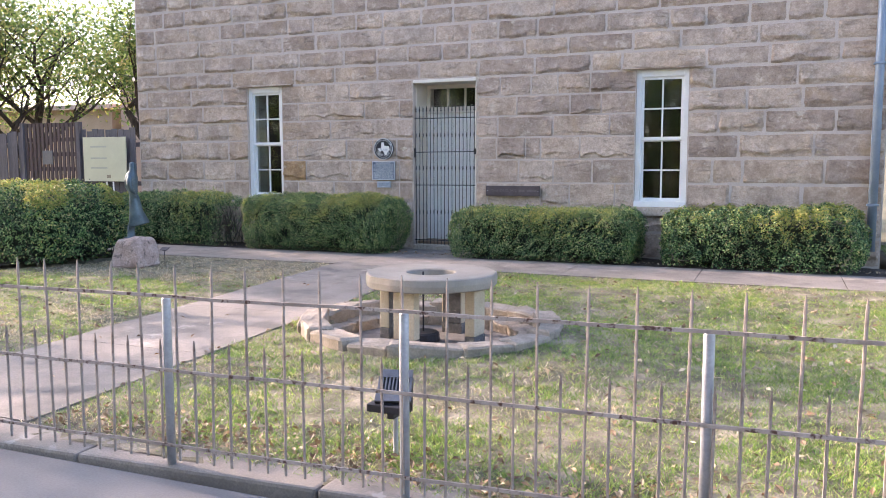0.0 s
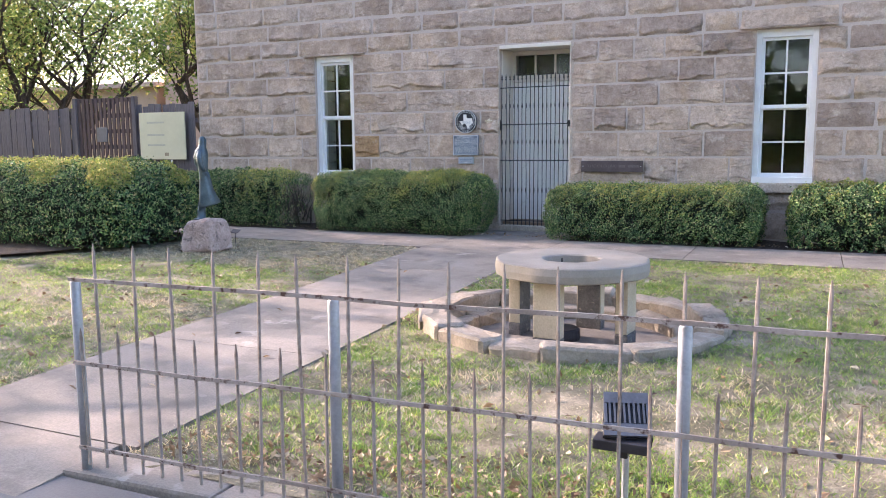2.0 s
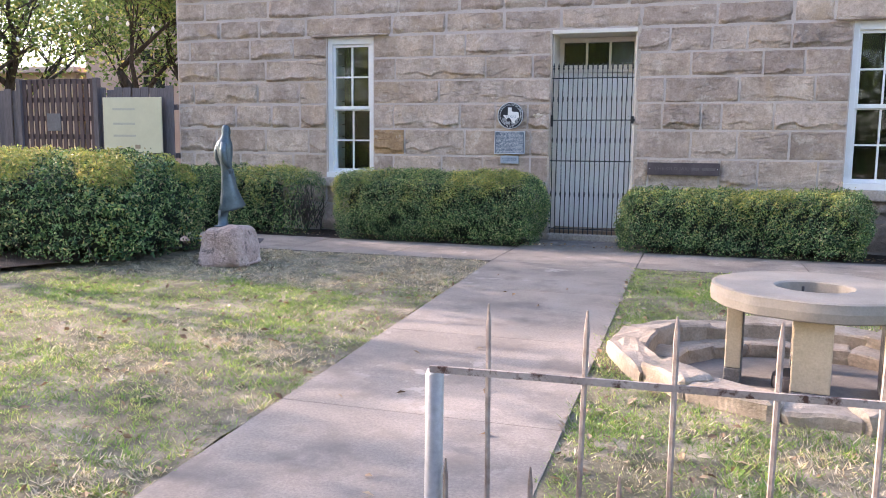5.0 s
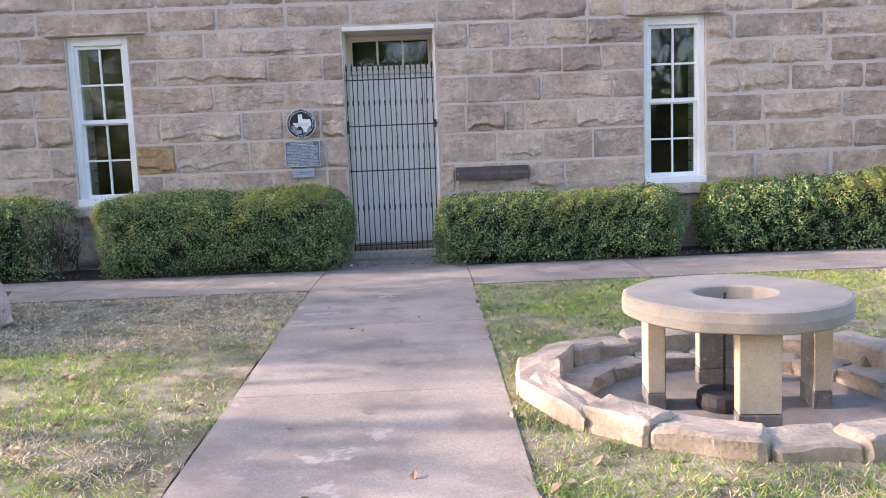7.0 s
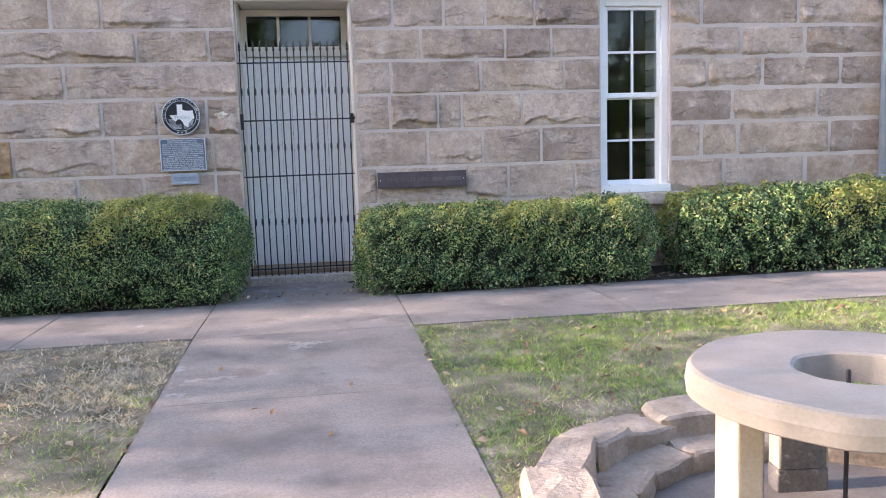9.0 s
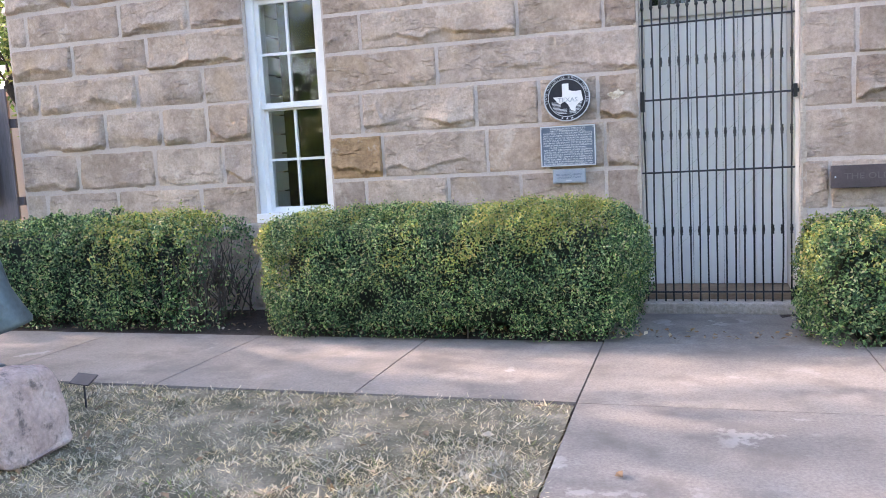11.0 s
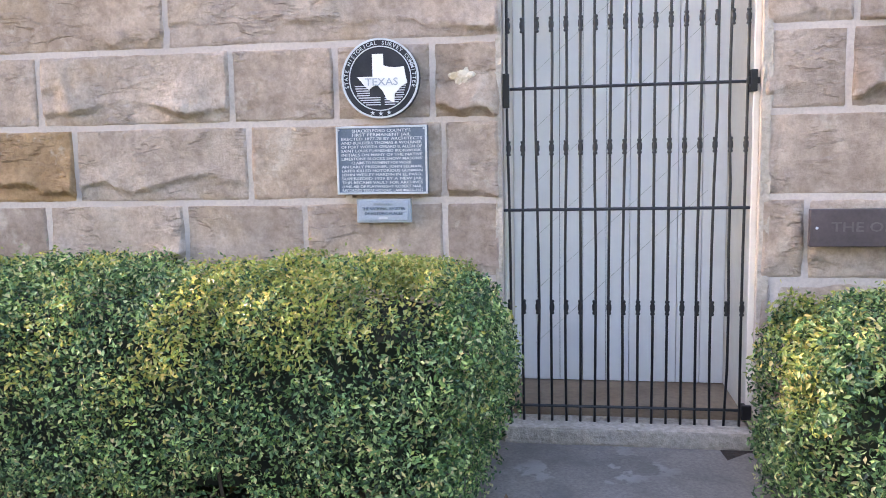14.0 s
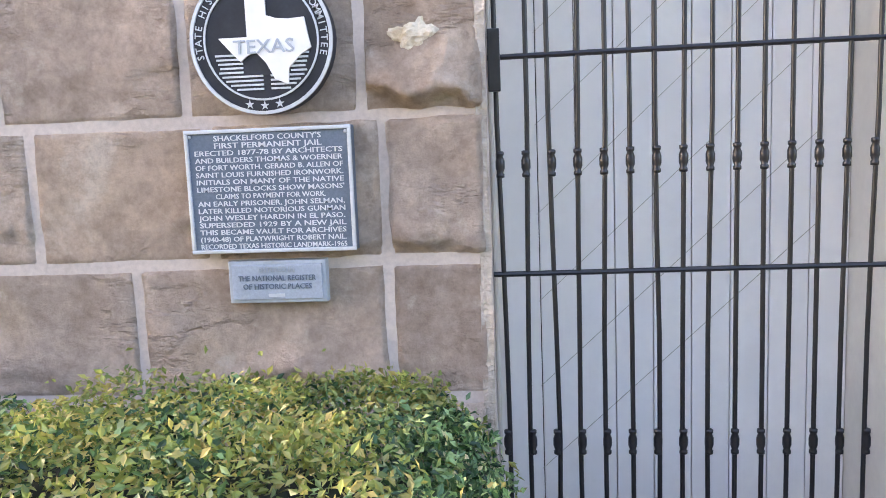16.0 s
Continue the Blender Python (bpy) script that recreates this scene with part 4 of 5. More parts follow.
hedge("hedge", -8.95, -6.02, 12.00, 13.06, 0.94, "clipped green hedge with yellowish tips beside the door", 21, 14500, 0.0235, 0.55, radius=0.27)
hedge("hedge", -4.93, -1.92, 12.00, 13.06, 0.815, "clipped dark green hedge under the brown sign", 22, 10500, 0.027, 0.3, radius=0.27)
# high tips: sunlit look comes partly from yellow leaf colour
hedge("hedge", -1.60, 1.12, 12.04, 13.08, 0.85, "clipped hedge with bright yellow-green sunlit leaves", 23, 5600, 0.037, 0.8, radius=0.32)
hedge("hedge", -12.3, -9.36, 12.14, 13.08, 0.96, "thinner clipped hedge with bare twiggy end", 24, 7600, 0.031, 0.4, radius=0.30, gaps=0.28, bare_end=True)
# tips and crest lay sunlight on the top as yellow leaves
hedge("hedge", -21.0, -9.95, 8.75, 10.75, 1.10, "big rounded hedge with sunlit yellowish top", 25, 3400, 0.044, 1.7, radius=0.62, crest=0.74)


# ---- lawn grass and fallen leaves ----
def grass(name, x0, x1, y0, y1, n, seed, label, material, tall, keep, wide=1.0):
    rng = np.random.RandomState(seed)
    m = n // 7
    tuft = np.column_stack([rng.uniform(x0, x1, m), rng.uniform(y0, y1, m), np.zeros(m)])
    tuft = tuft[keep(tuft, rng)]
    p = np.repeat(tuft, 7, axis=0)
    n = len(p)
    p[:, :2] += rng.normal(size=(n, 2)) * 0.022
    p[:, 2] = -0.2 * np.clip((10.7 - p[:, 1]) / 6.9, 0, 1) - 0.02
    big = np.repeat(rng.uniform(0.6, 1.4, len(tuft)), 7)
    a = rng.uniform(0, 6.283, n)
    side = np.column_stack([np.cos(a), np.sin(a), np.zeros(n)]) * (wide * rng.uniform(0.0024, 0.0055, n))[:, None]
    b = rng.uniform(0, 6.283, n)
    hgt = tall * rng.uniform(0.5, 1.3, n) * big
    lean = np.column_stack([np.cos(b), np.sin(b), np.zeros(n)]) * (hgt * rng.uniform(0.3, 1.8, n) * wide)[:, None]
    up = np.column_stack([np.zeros(n), np.zeros(n), hgt])
    v = np.empty((n, 4, 3))
    v[:, 0], v[:, 1] = p - side, p + side
    v[:, 2], v[:, 3] = p + up + lean + side * 0.3, p + up + lean - side * 0.3
    return solid(name, arrays(name, v.reshape(-1, 3), np.arange(4 * n).reshape(n, 4), material), material, label, "grass", "stuff")


def dry_patch(p):
    edge = np.where(p[:, 0] > -4.6, 1.1 * np.exp(-((p[:, 1] - 3.75) / 0.35) ** 2), 0.0)
    return 1.0 * waves(p, 1.3, 5) + 1.0 * waves(p, 4.0, 6) + 0.6 * waves(p, 9.0, 8) + edge + np.clip((p[:, 1] - 8.3) / 1.1, 0, 2.0) * np.where(p[:, 0] < -5, 1.9, 0.12) - 0.5


def outside_ring(p):
    return np.hypot((p[:, 0] - RING[0]) / RING[2], (p[:, 1] - RING[1]) / RING[3]) > 1.12


def outside_bed(p):
    return ~((p[:, 0] < -9.9) & (p[:, 1] > 8.05 + 1.6 * np.clip((p[:, 0] + 11.2) / 1.3, 0, 1)))


grass("grass", -13.5, -6.27, 3.8, 10.70, 210000, 31, "short green lawn grass beside the path", GRASSBLADE, 0.030, lambda p, r: outside_bed(p) & (dry_patch(p) < r.normal(0.25, 0.35, len(p))))
grass("grass", -13.5, -6.27, 3.8, 10.70, 240000, 32, "dry straw-coloured grass beside the path", STRAW, 0.026, lambda p, r: outside_bed(p) & (dry_patch(p) > r.normal(0.05, 0.45, len(p))), 1.4)
grass("grass", -4.58, 3.0, 3.72, 10.70, 340000, 33, "short green lawn grass round the stone basin", GRASSBLADE, 0.030, lambda p, r: outside_ring(p) & (dry_patch(p) < r.normal(0.45, 0.4, len(p))))
grass("grass", -4.58, 3.0, 3.72, 10.70, 110000, 34, "dry straw-coloured grass round the stone basin", STRAW, 0.026, lambda p, r: outside_ring(p) & (dry_patch(p) > r.normal(0.1, 0.45, len(p))), 1.15)

grass("grass", 3.0, 7.95, 3.95, 10.70, 130000, 36, "short green lawn grass beyond the fence posts", GRASSBLADE, 0.032, lambda p, r: dry_patch(p) < r.normal(0.45, 0.4, len(p)))
grass("grass", 1.7, 6.5, 12.2, 16.8, 60000, 35, "short green lawn grass round the old tree", GRASSBLADE, 0.045, lambda p, r: r.rand(len(p)) < 0.9)

rng = np.random.RandomState(41)
n = 2200
p = np.column_stack([rng.uniform(-13, 3, n), rng.uniform(3.8, 10.6, n), np.zeros(n)])
p = p[outside_ring(p) & outside_bed(p) & ((p[:, 0] < -6.2) | (p[:, 0] > -4.6) | (rng.rand(n) < 0.04))]
p[:, 2] = -0.2 * np.clip((10.7 - p[:, 1]) / 6.9, 0, 1) + 0.018
v, f = leaf_cards(p, np.tile([0, 0, 1.0], (len(p), 1)), 0.06, rng, 0.4, 0.55)
solid("fallen_leaves", arrays("fallen_leaves", v, f, DEADLEAF), DEADLEAF, "scattered dry tan leaves on the lawn", "leaves", "stuff")
n = 1500
p = np.column_stack([rng.uniform(-4.4, 3.0, n), 3.76 + np.abs(rng.normal(0, 0.3, n)), np.full(n, -0.17)])
v, f = leaf_cards(p, np.tile([0, 0, 1.0], (len(p), 1)), 0.045, rng, 0.7, 0.55)
solid("fallen_leaves", arrays("fallen_leaves", v, f, DEADLEAF), DEADLEAF, "drift of dry leaves behind the iron fence", "leaves", "stuff")
n = 500
p = np.column_stack([rng.uniform(-11.5, 1.5, n), rng.uniform(12.14, 12.45, n), np.full(n, 0.035)])
v, f = leaf_cards(p, np.tile([0, 0, 1.0], (len(p), 1)), 0.05, rng, 0.4, 0.55)
solid("fallen_leaves", arrays("fallen_leaves", v, f, DEADLEAF), DEADLEAF, "brown leaf litter under the hedges", "leaves", "stuff")


# ---- iron fence ----
fence = thing("iron_fence", "low rusty iron picket fence with galvanised posts", "fence", at=(0, fence_y(0), -0.185))
ORIGIN = Vector(fence.location)


def at_fence(x, z, dy=0.0):
    return Vector((x, fence_y(x) + dy, z)) - ORIGIN


POSTS = [-4.6, -3.155, -1.713, -0.26, 1.18, 2.62, 4.06]
for x in POSTS:
    bm = lathe(bmesh.new(), [(0.025, -0.2), (0.025, 0.752), (0.021, 0.765), (0.002, 0.77)], at_fence(x, 0), 14)
    part("post", bm, GALV, fence, smooth=True)
r = random.Random(5)
for z in (0.775, 0.357, -0.075):
    for a, b in zip(POSTS, POSTS[1:]):
        bm = bmesh.new()
        pts = []
        for k in range(5):
            x = a + (b - a) * k / 4
            pts.append(at_fence(x, z + r.uniform(-0.004, 0.004), -0.035))
        for p0, p1 in zip(pts, pts[1:]):
            m = Matrix.Translation((p0 + p1) / 2) @ (p1 - p0).to_track_quat("X", "Z").to_matrix().to_4x4() @ Matrix.Diagonal(((p1 - p0).length + 0.004, 0.010, 0.018, 1))
            bmesh.ops.create_cube(bm, size=1, matrix=m)
        part("rail", bm, RUSTIRON, fence)


def picket(top):
    bm = bmesh.new()
    tube(bm, [(0, 0, -0.165), (0, 0, top - 0.05), (0, 0, top)], [0.0078, 0.0078, 0.0025], 6)
    return mesh_of("picket", bm, PICKETIRON)


LONG, SHORT = picket(0.955), picket(0.532)
x, k = -4.557, 1
while x < 4.0:
    ob = part("picket", LONG if k % 2 == 0 else SHORT, PICKETIRON, fence)
    ob.matrix_basis = Matrix.Translation(at_fence(x, 0, -0.022)) @ pose(0, 0, 0, r.uniform(-0.8, 0.8), r.uniform(-0.9, 0.9), 0)
    x += 0.11385
    k += 1

# ---- floodlight ----
flood = thing("floodlight", "black finned garden floodlight on a grey post", "floodlight", at=(-2.03, 4.17, -0.2))
part("post", lathe(bmesh.new(), [(0.016, 0), (0.016, 0.27), (0.01, 0.275)], sides=10), GALV, flood)
tilt = pose(0, 0, 0.40, -52, 0, 17)
bm = bmesh.new()
low = [bm.verts.new(c) for c in ((-0.108, -0.02, -0.115), (0.108, -0.02, -0.115), (0.108, 0.075, -0.115), (-0.108, 0.075, -0.115))]
high = [bm.verts.new(c) for c in ((-0.092, -0.02, 0.115), (0.092, -0.02, 0.115), (0.092, 0.05, 0.115), (-0.092, 0.05, 0.115))]
bm.faces.new(low[::-1])
bm.faces.new(high)
for k in range(4):
    bm.faces.new((low[k], low[(k + 1) % 4], high[(k + 1) % 4], high[k]))
bmesh.ops.bevel(bm, geom=bm.edges[:], offset=0.008, segments=2, affect="EDGES")
bm.transform(tilt)
part("housing", bm, BLACKPAINT, flood, "black metal housing")
bm = bmesh.new()
for c in ((-0.098, 0.098, -0.034, -0.021, 0.055, 0.113), (-0.105, 0.105, -0.034, -0.021, -0.113, -0.05), (-0.1, -0.085, -0.034, -0.021, -0.049, 0.054), (0.085, 0.1, -0.034, -0.021, -0.049, 0.054)):
    box(bm, *c, 0.002)
bm.transform(tilt)
part("face_plate", bm, FINLIT, flood, "metal back plate in the fins' light-catching grey")
# fins coloured lighter to paint the light they catch
for k in range(8):
    bm = boxed(-0.0735 + k * 0.021 - 0.0045, -0.0735 + k * 0.021 + 0.0045, -0.036, -0.021, -0.049, 0.054)
    bm.transform(tilt)
    part("fin", bm, FINLIT, flood, "cooling fin, caught light painted as grey")
part("base_plate", box(bmesh.new(), -0.118, 0.118, -0.14, -0.03, 0.288, 0.333, 0.006), BLACKPAINT, flood)
part("knuckle", boxed(-0.022, 0.022, -0.07, 0.022, 0.235, 0.287, 0.006), BLACKPAINT, flood)

# ---- stone basin and table ----
basin = thing("stone_basin", "round basin of pale rough limestone blocks with concrete floor", "basin", at=(RING[0], RING[1], -0.2))


def rock(cx, cy, cz, sx, sy, sz, rz, seed, rough=0.12):
    r = random.Random(seed)
    bm = bmesh.new()
    bmesh.ops.create_cube(bm, size=1)
    bmesh.ops.bevel(bm, geom=bm.edges[:], offset=0.06, segments=1, affect="EDGES")
    bmesh.ops.subdivide_edges(bm, edges=bm.edges[:], cuts=3, use_grid_fill=True)
    off = Vector((r.uniform(-9, 9), r.uniform(-9, 9), r.uniform(-9, 9)))
    for q in bm.verts:
        q.co += rough * noise.noise_vector(q.co * 2.0 + off) + rough * 0.5 * noise.noise_vector(q.co * 5.0 + off) + rough * 0.25 * noise.noise_vector(q.co * 11.0 + off)
    bm.transform(Matrix.Translation((cx, cy, cz)) @ pose(0, 0, 0, r.uniform(-4, 4), r.uniform(-4, 4), rz) @ Matrix.Diagonal((sx, sy, sz, 1)))
    return bm


r = random.Random(8)
a = 0.0
k = 0
while a < 354:
    w = r.choice((0.32, 0.40, 0.46, 0.52, 0.58)) * r.uniform(0.9, 1.08)
    da = math.degrees(w / RING[2])
    if a + da > 352:
        da = 360 - a
        w = radians(da) * RING[2]
    am = radians(a + da / 2)
    hgt = r.uniform(0.255, 0.31) + (0.05 if 130 < a < 230 else 0.0)
    part("rim_stone", rock(RING[2] * math.cos(am), RING[3] * math.sin(am), hgt / 2 - 0.125, 0.25 * r.uniform(0.85, 1.15), w * 1.08, hgt, math.degrees(am) + r.uniform(-4, 4), 100 + k, 0.065), LIMESTONE, basin)
    a += da
    k += 1
a = 0.0
while a < 350:
    w = r.uniform(0.3, 0.5)
    da = math.degrees(w / 0.98)
    am = radians(a + da / 2)
    if a < 205 or a > 335:
        part("inner_stone", rock(0.99 * math.cos(am), 0.90 * math.sin(am), -0.03, 0.24, w * 0.96, 0.16 + r.uniform(-0.02, 0.03), math.degrees(am), 200 + k, 0.08), LIMESTONE, basin)
    a += da
    k += 1
part("basin_floor", lathe(bmesh.new(), [(1.12, -0.10), (1.12, -0.055), (0.01, -0.065)], sides=40), PITFLOOR, basin, "grey concrete basin floor")

table = thing("stone_table", "round pale stone table top with a central hole", "table", at=(-3.177, 7.365, -0.2))
bm = bmesh.new()
sides = 168


def wob(k, q):
    return 1 + 0.032 * noise.noise(Vector((3 * math.cos(k * math.tau / sides), 3 * math.sin(k * math.tau / sides), q)))


prof = [(0.235, 0.515), (0.24, 0.63), (0.255, 0.64), (0.636, 0.645), (0.652, 0.636), (0.660, 0.58), (0.652, 0.525), (0.636, 0.515)]
loops = [[bm.verts.new((rr * wob(k, 0.05 * i if rr > 0.4 else 9) * math.cos(k * math.tau / sides), rr * wob(k, 0.05 * i if rr > 0.4 else 9) * math.sin(k * math.tau / sides), zz)) for k in range(sides)] for i, (rr, zz) in enumerate(prof)]
loops.append(loops[0])
for q0, q1 in zip(loops, loops[1:]):
    for k in range(sides):
        bm.faces.new((q0[k], q0[(k + 1) % sides], q1[(k + 1) % sides], q1[k]))
part("tabletop", bm, TABLESTONE, table, "thick pale limestone ring")
for ang in (-6, 84, 174, 264):
    t = pose(0, 0, 0, 0, 0, ang) @ Matrix.Translation((0.485, 0, 0))
    bm = boxed(-0.052, 0.052, -0.115, 0.115, 0.049, 0.52, 0.008)
    bm.transform(t)
    leg = part("leg", bm, LEGSTONE, table, "yellowish sandstone slab leg")
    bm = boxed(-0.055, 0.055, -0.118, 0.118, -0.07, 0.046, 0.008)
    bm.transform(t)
    part("damp_foot", bm, DARKSTONE, leg, "dark damp-stained foot")
    # thin darker mottled sheet over the inward side of each leg
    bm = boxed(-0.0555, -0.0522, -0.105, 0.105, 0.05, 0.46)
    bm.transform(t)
    part("inner_dark_face", bm, DARKSTONE, leg, "dark mottled inner face")
well = thing("pump_base", "dark round metal base with thin upright rod", "pump base", at=(-3.25, 7.33, -0.26))
part("drum", lathe(bmesh.new(), [(0.16, 0.0), (0.165, 0.03), (0.16, 0.085), (0.14, 0.10), (0.01, 0.10)], sides=20), BLACKPAINT, well)
part("rod", lathe(bmesh.new(), [(0.009, 0.1), (0.009, 0.70), (0.004, 0.705)], sides=8), BLACKPAINT, well)

# ---- boulder, statue, marker ----
bm = bmesh.new()
bmesh.ops.create_icosphere(bm, subdivisions=4, radius=1)
for q in bm.verts:
    c = q.co.copy()
    for i in range(3):
        c[i] = math.copysign(abs(c[i]) ** 0.27, c[i])
    taper = 1.0 + 0.16 * (-c.z)
    c.x *= 0.265 * taper
    c.y *= 0.21 * taper
    c.z = 0.19 + c.z * 0.225
    c += 0.05 * noise.noise_vector(c * 3.5) + 0.022 * noise.noise_vector(c * 11)
    q.co = c + Vector((-9.05, 9.58, -0.02))
solid("boulder", bm, PINKROCK, "rough pinkish boulder used as statue plinth", "boulder", smooth=False)


def section(bm, z, cx, cy, rx, ry, n=20, fold=0.0, turn=0.0):
    out = []
    for k in range(n):
        a = k * math.tau / n
        rr = 1 + fold * math.sin(a * 5 + z * 6)
        x, y = rx * rr * math.cos(a), ry * rr * math.sin(a)
        out.append(bm.verts.new((cx + x * math.cos(turn) - y * math.sin(turn), cy + x * math.sin(turn) + y * math.cos(turn), z)))
    return out


def statue():
    """A hooded, robed figure with a coat that flares to one side, as one plain shape."""
    bm = bmesh.new()
    rows = [(0.0, 0, 0.112, 0.085, 0.0), (0.014, 0, 0.112, 0.085, 0.0), (0.020, -0.005, 0.060, 0.05, 0.0), (0.10, -0.004, 0.055, 0.048, 0.03), (0.19, 0.002, 0.056, 0.05, 0.03), (0.192, 0.108, 0.152, 0.088, 0.03), (0.215, 0.106, 0.157, 0.092, 0.035), (0.29, 0.096, 0.131, 0.086, 0.04), (0.415, 0.076, 0.098, 0.078, 0.04), (0.55, 0.060, 0.074, 0.068, 0.03), (0.617, 0.051, 0.062, 0.062, 0.02), (0.684, 0.046, 0.062, 0.064, 0.02), (0.75, 0.042, 0.070, 0.075, 0.01), (0.82, 0.036, 0.082, 0.086, 0.01), (0.91, 0.030, 0.090, 0.094, 0.0), (0.955, 0.030, 0.086, 0.090, 0.0), (0.982, 0.034, 0.072, 0.070, 0.0), (1.01, 0.043, 0.056, 0.055, 0.0), (1.045, 0.053, 0.053, 0.052, 0.0), (1.09, 0.056, 0.056, 0.053, 0.0), (1.125, 0.054, 0.050, 0.047, 0.0), (1.148, 0.050, 0.033, 0.032, 0.0), (1.157, 0.047, 0.012, 0.012, 0.0)]
    n = 36
    loops = [section(bm, z, cx, 0, rx, ry, n, fd) for z, cx, rx, ry, fd in rows]
    for lp, (z, cx, rx, ry, fd) in zip(loops, rows):
        for k, q in enumerate(lp):
            if 0.19 < z < 0.5:
                q.co.z += 0.24 * (q.co.x - cx) * max(0.0, 1 - (z - 0.19) / 0.3)
            a = k * math.tau / n
            if 1.03 < z < 1.13:
                face = math.exp(-((math.atan2(math.sin(a + 0.6), math.cos(a + 0.6))) / 0.42) ** 2)
                q.co -= Vector((math.cos(a), math.sin(a), 0)) * 0.022 * face
    for a, b in zip(loops, loops[1:]):
        for k in range(n):
            bm.faces.new((a[k], a[(k + 1) % n], b[(k + 1) % n], b[k]))
    bm.faces.new(loops[0][::-1])
    bm.faces.new(loops[-1])
    for sg in (-1, 1):
        tube(bm, [(0.0, sg * 0.062, 0.955), (-0.018, sg * 0.085, 0.87), (-0.012, sg * 0.09, 0.78), (0.02, sg * 0.085, 0.715), (0.058, sg * 0.055, 0.672)], [0.036, 0.044, 0.042, 0.034, 0.022], 12)
        tube(bm, [(0.055, sg * 0.055, 0.68), (0.066, sg * 0.06, 0.65), (0.064, sg * 0.06, 0.605)], [0.018, 0.025, 0.011], 10)
    tube(bm, [(0.10, -0.035, 0.66), (0.125, -0.02, 0.56), (0.17, 0.0, 0.40)], [0.014, 0.018, 0.012], 8)
    bm.transform(Matrix.Translation((-9.15, 9.62, 0.395)) @ pose(0, 0, 0, 0, 0, 53))
    return bm


solid("statue", statue(), BRONZE, "blue-green bronze statue of a hooded robed figure on boulder", "statue", smooth=True)
marker = thing("garden_marker", "small dark tilted label plate on a stake", "marker", at=(-9.12, 10.29, -0.015))
part("stake", lathe(bmesh.new(), [(0.006, 0), (0.006, 0.16), (0.003, 0.165)], sides=6), BLACKPAINT, marker)
bm = boxed(-0.085, 0.085, -0.045, 0.045, -0.004, 0.004, 0.002)
bm.transform(pose(0, 0, 0.175, 30, 0, -10))
part("label_plate", bm, BLACKPAINT, marker)

# ---- board fence, slatted gate and sign ----
timber = thing("board_fence", "weathered grey-brown vertical board fence", "fence", at=(-20, 13.15, -0.02))
O = Vector(timber.location)
bm = boxed(-0.076, 0.076, -0.011, 0.011, 0.03, 2.22, 0.004)
BOARD = mesh_of("plank", bm, FENCEWOOD)
r = random.Random(3)
x = -30.0
while x < -12.32:
    if not -15.42 < x < -13.86:
        ob = part("plank", BOARD, FENCEWOOD, timber)
        ob.matrix_basis = Matrix.Translation(Vector((x, 13.13 + (0.026 if r.random() < 0.5 else 0), 0.02 + r.uniform(-0.04, 0.04))) - O) @ pose(0, 0, 0, 0, r.uniform(-0.4, 0.4), 0)
    x += 0.168
for z in (0.4, 1.1, 1.9):
    part("rail", boxed(-30 - O.x, -15.42 - O.x, 0.03, 0.075, z, z + 0.09), FENCEWOOD, timber)
    part("rail", boxed(-13.86 - O.x, -12.25 - O.x, 0.03, 0.075, z, z + 0.09), FENCEWOOD, timber)
slat_gate = thing("slatted_gate", "tall reddish brown lattice gate of wooden slats", "gate", at=(-14.6, 13.1, 0.0))
for k in range(13):
    x = -0.72 + k * 0.12
    part("slat", boxed(x - 0.036, x + 0.036, -0.012, 0.012, 0.04, 2.40, 0.003), GATEWOOD, slat_gate)
for k in range(8):
    z = 0.12 + k * 0.315
    part("cross_slat", boxed(-0.75, 0.75, 0.014, 0.036, z, z + 0.085, 0.003), GATEWOOD, slat_gate)
part("post", boxed(-0.86, -0.77, -0.05, 0.05, -0.01, 2.42, 0.006), FENCEWOOD, slat_gate)
part("post", boxed(0.77, 0.86, -0.05, 0.05, -0.01, 2.42, 0.006), FENCEWOOD, slat_gate)
part("notice", boxed(-0.23, 0.06, -0.035, -0.014, 1.52, 1.82, 0.004), surface("grey_notice", [(0.3, (0.075, 0.08, 0.095)), (0.7, (0.11, 0.115, 0.135))], 5, 0.5, 0.2, bump=0.0), slat_gate, "small dark grey notice plate")
board = thing("site_sign", "pale cream information board with faded lettering", "sign")
part("panel", boxed(-13.62, -12.46, 13.03, 13.055, 1.165, 2.085, 0.004), SIGNCREAM, board)
for z, a, b in ((1.87, -13.42, -12.98), (1.63, -13.42, -12.98), (1.43, -13.42, -12.97)):
    part("faded_line", boxed(a, b, 13.026, 13.031, z, z + 0.035), SIGNGREY, board)
part("emblem", boxed(-12.99, -12.89, 13.026, 13.031, 1.235, 1.30), surface("faded_emblem", [(0.3, (0.25, 0.2, 0.13)), (0.7, (0.33, 0.27, 0.18))], 8, 0.6, bump=0.0), board)
for x in (-13.02, -12.84):
    part("stake", boxed(x - 0.014, x + 0.014, 13.034, 13.054, 0.0, 1.16, 0.003), WHITE, board, "thin white stake")
part("batten", boxed(-13.5, -12.6, 13.057, 13.118, 1.7, 1.78), FENCEWOOD, board)


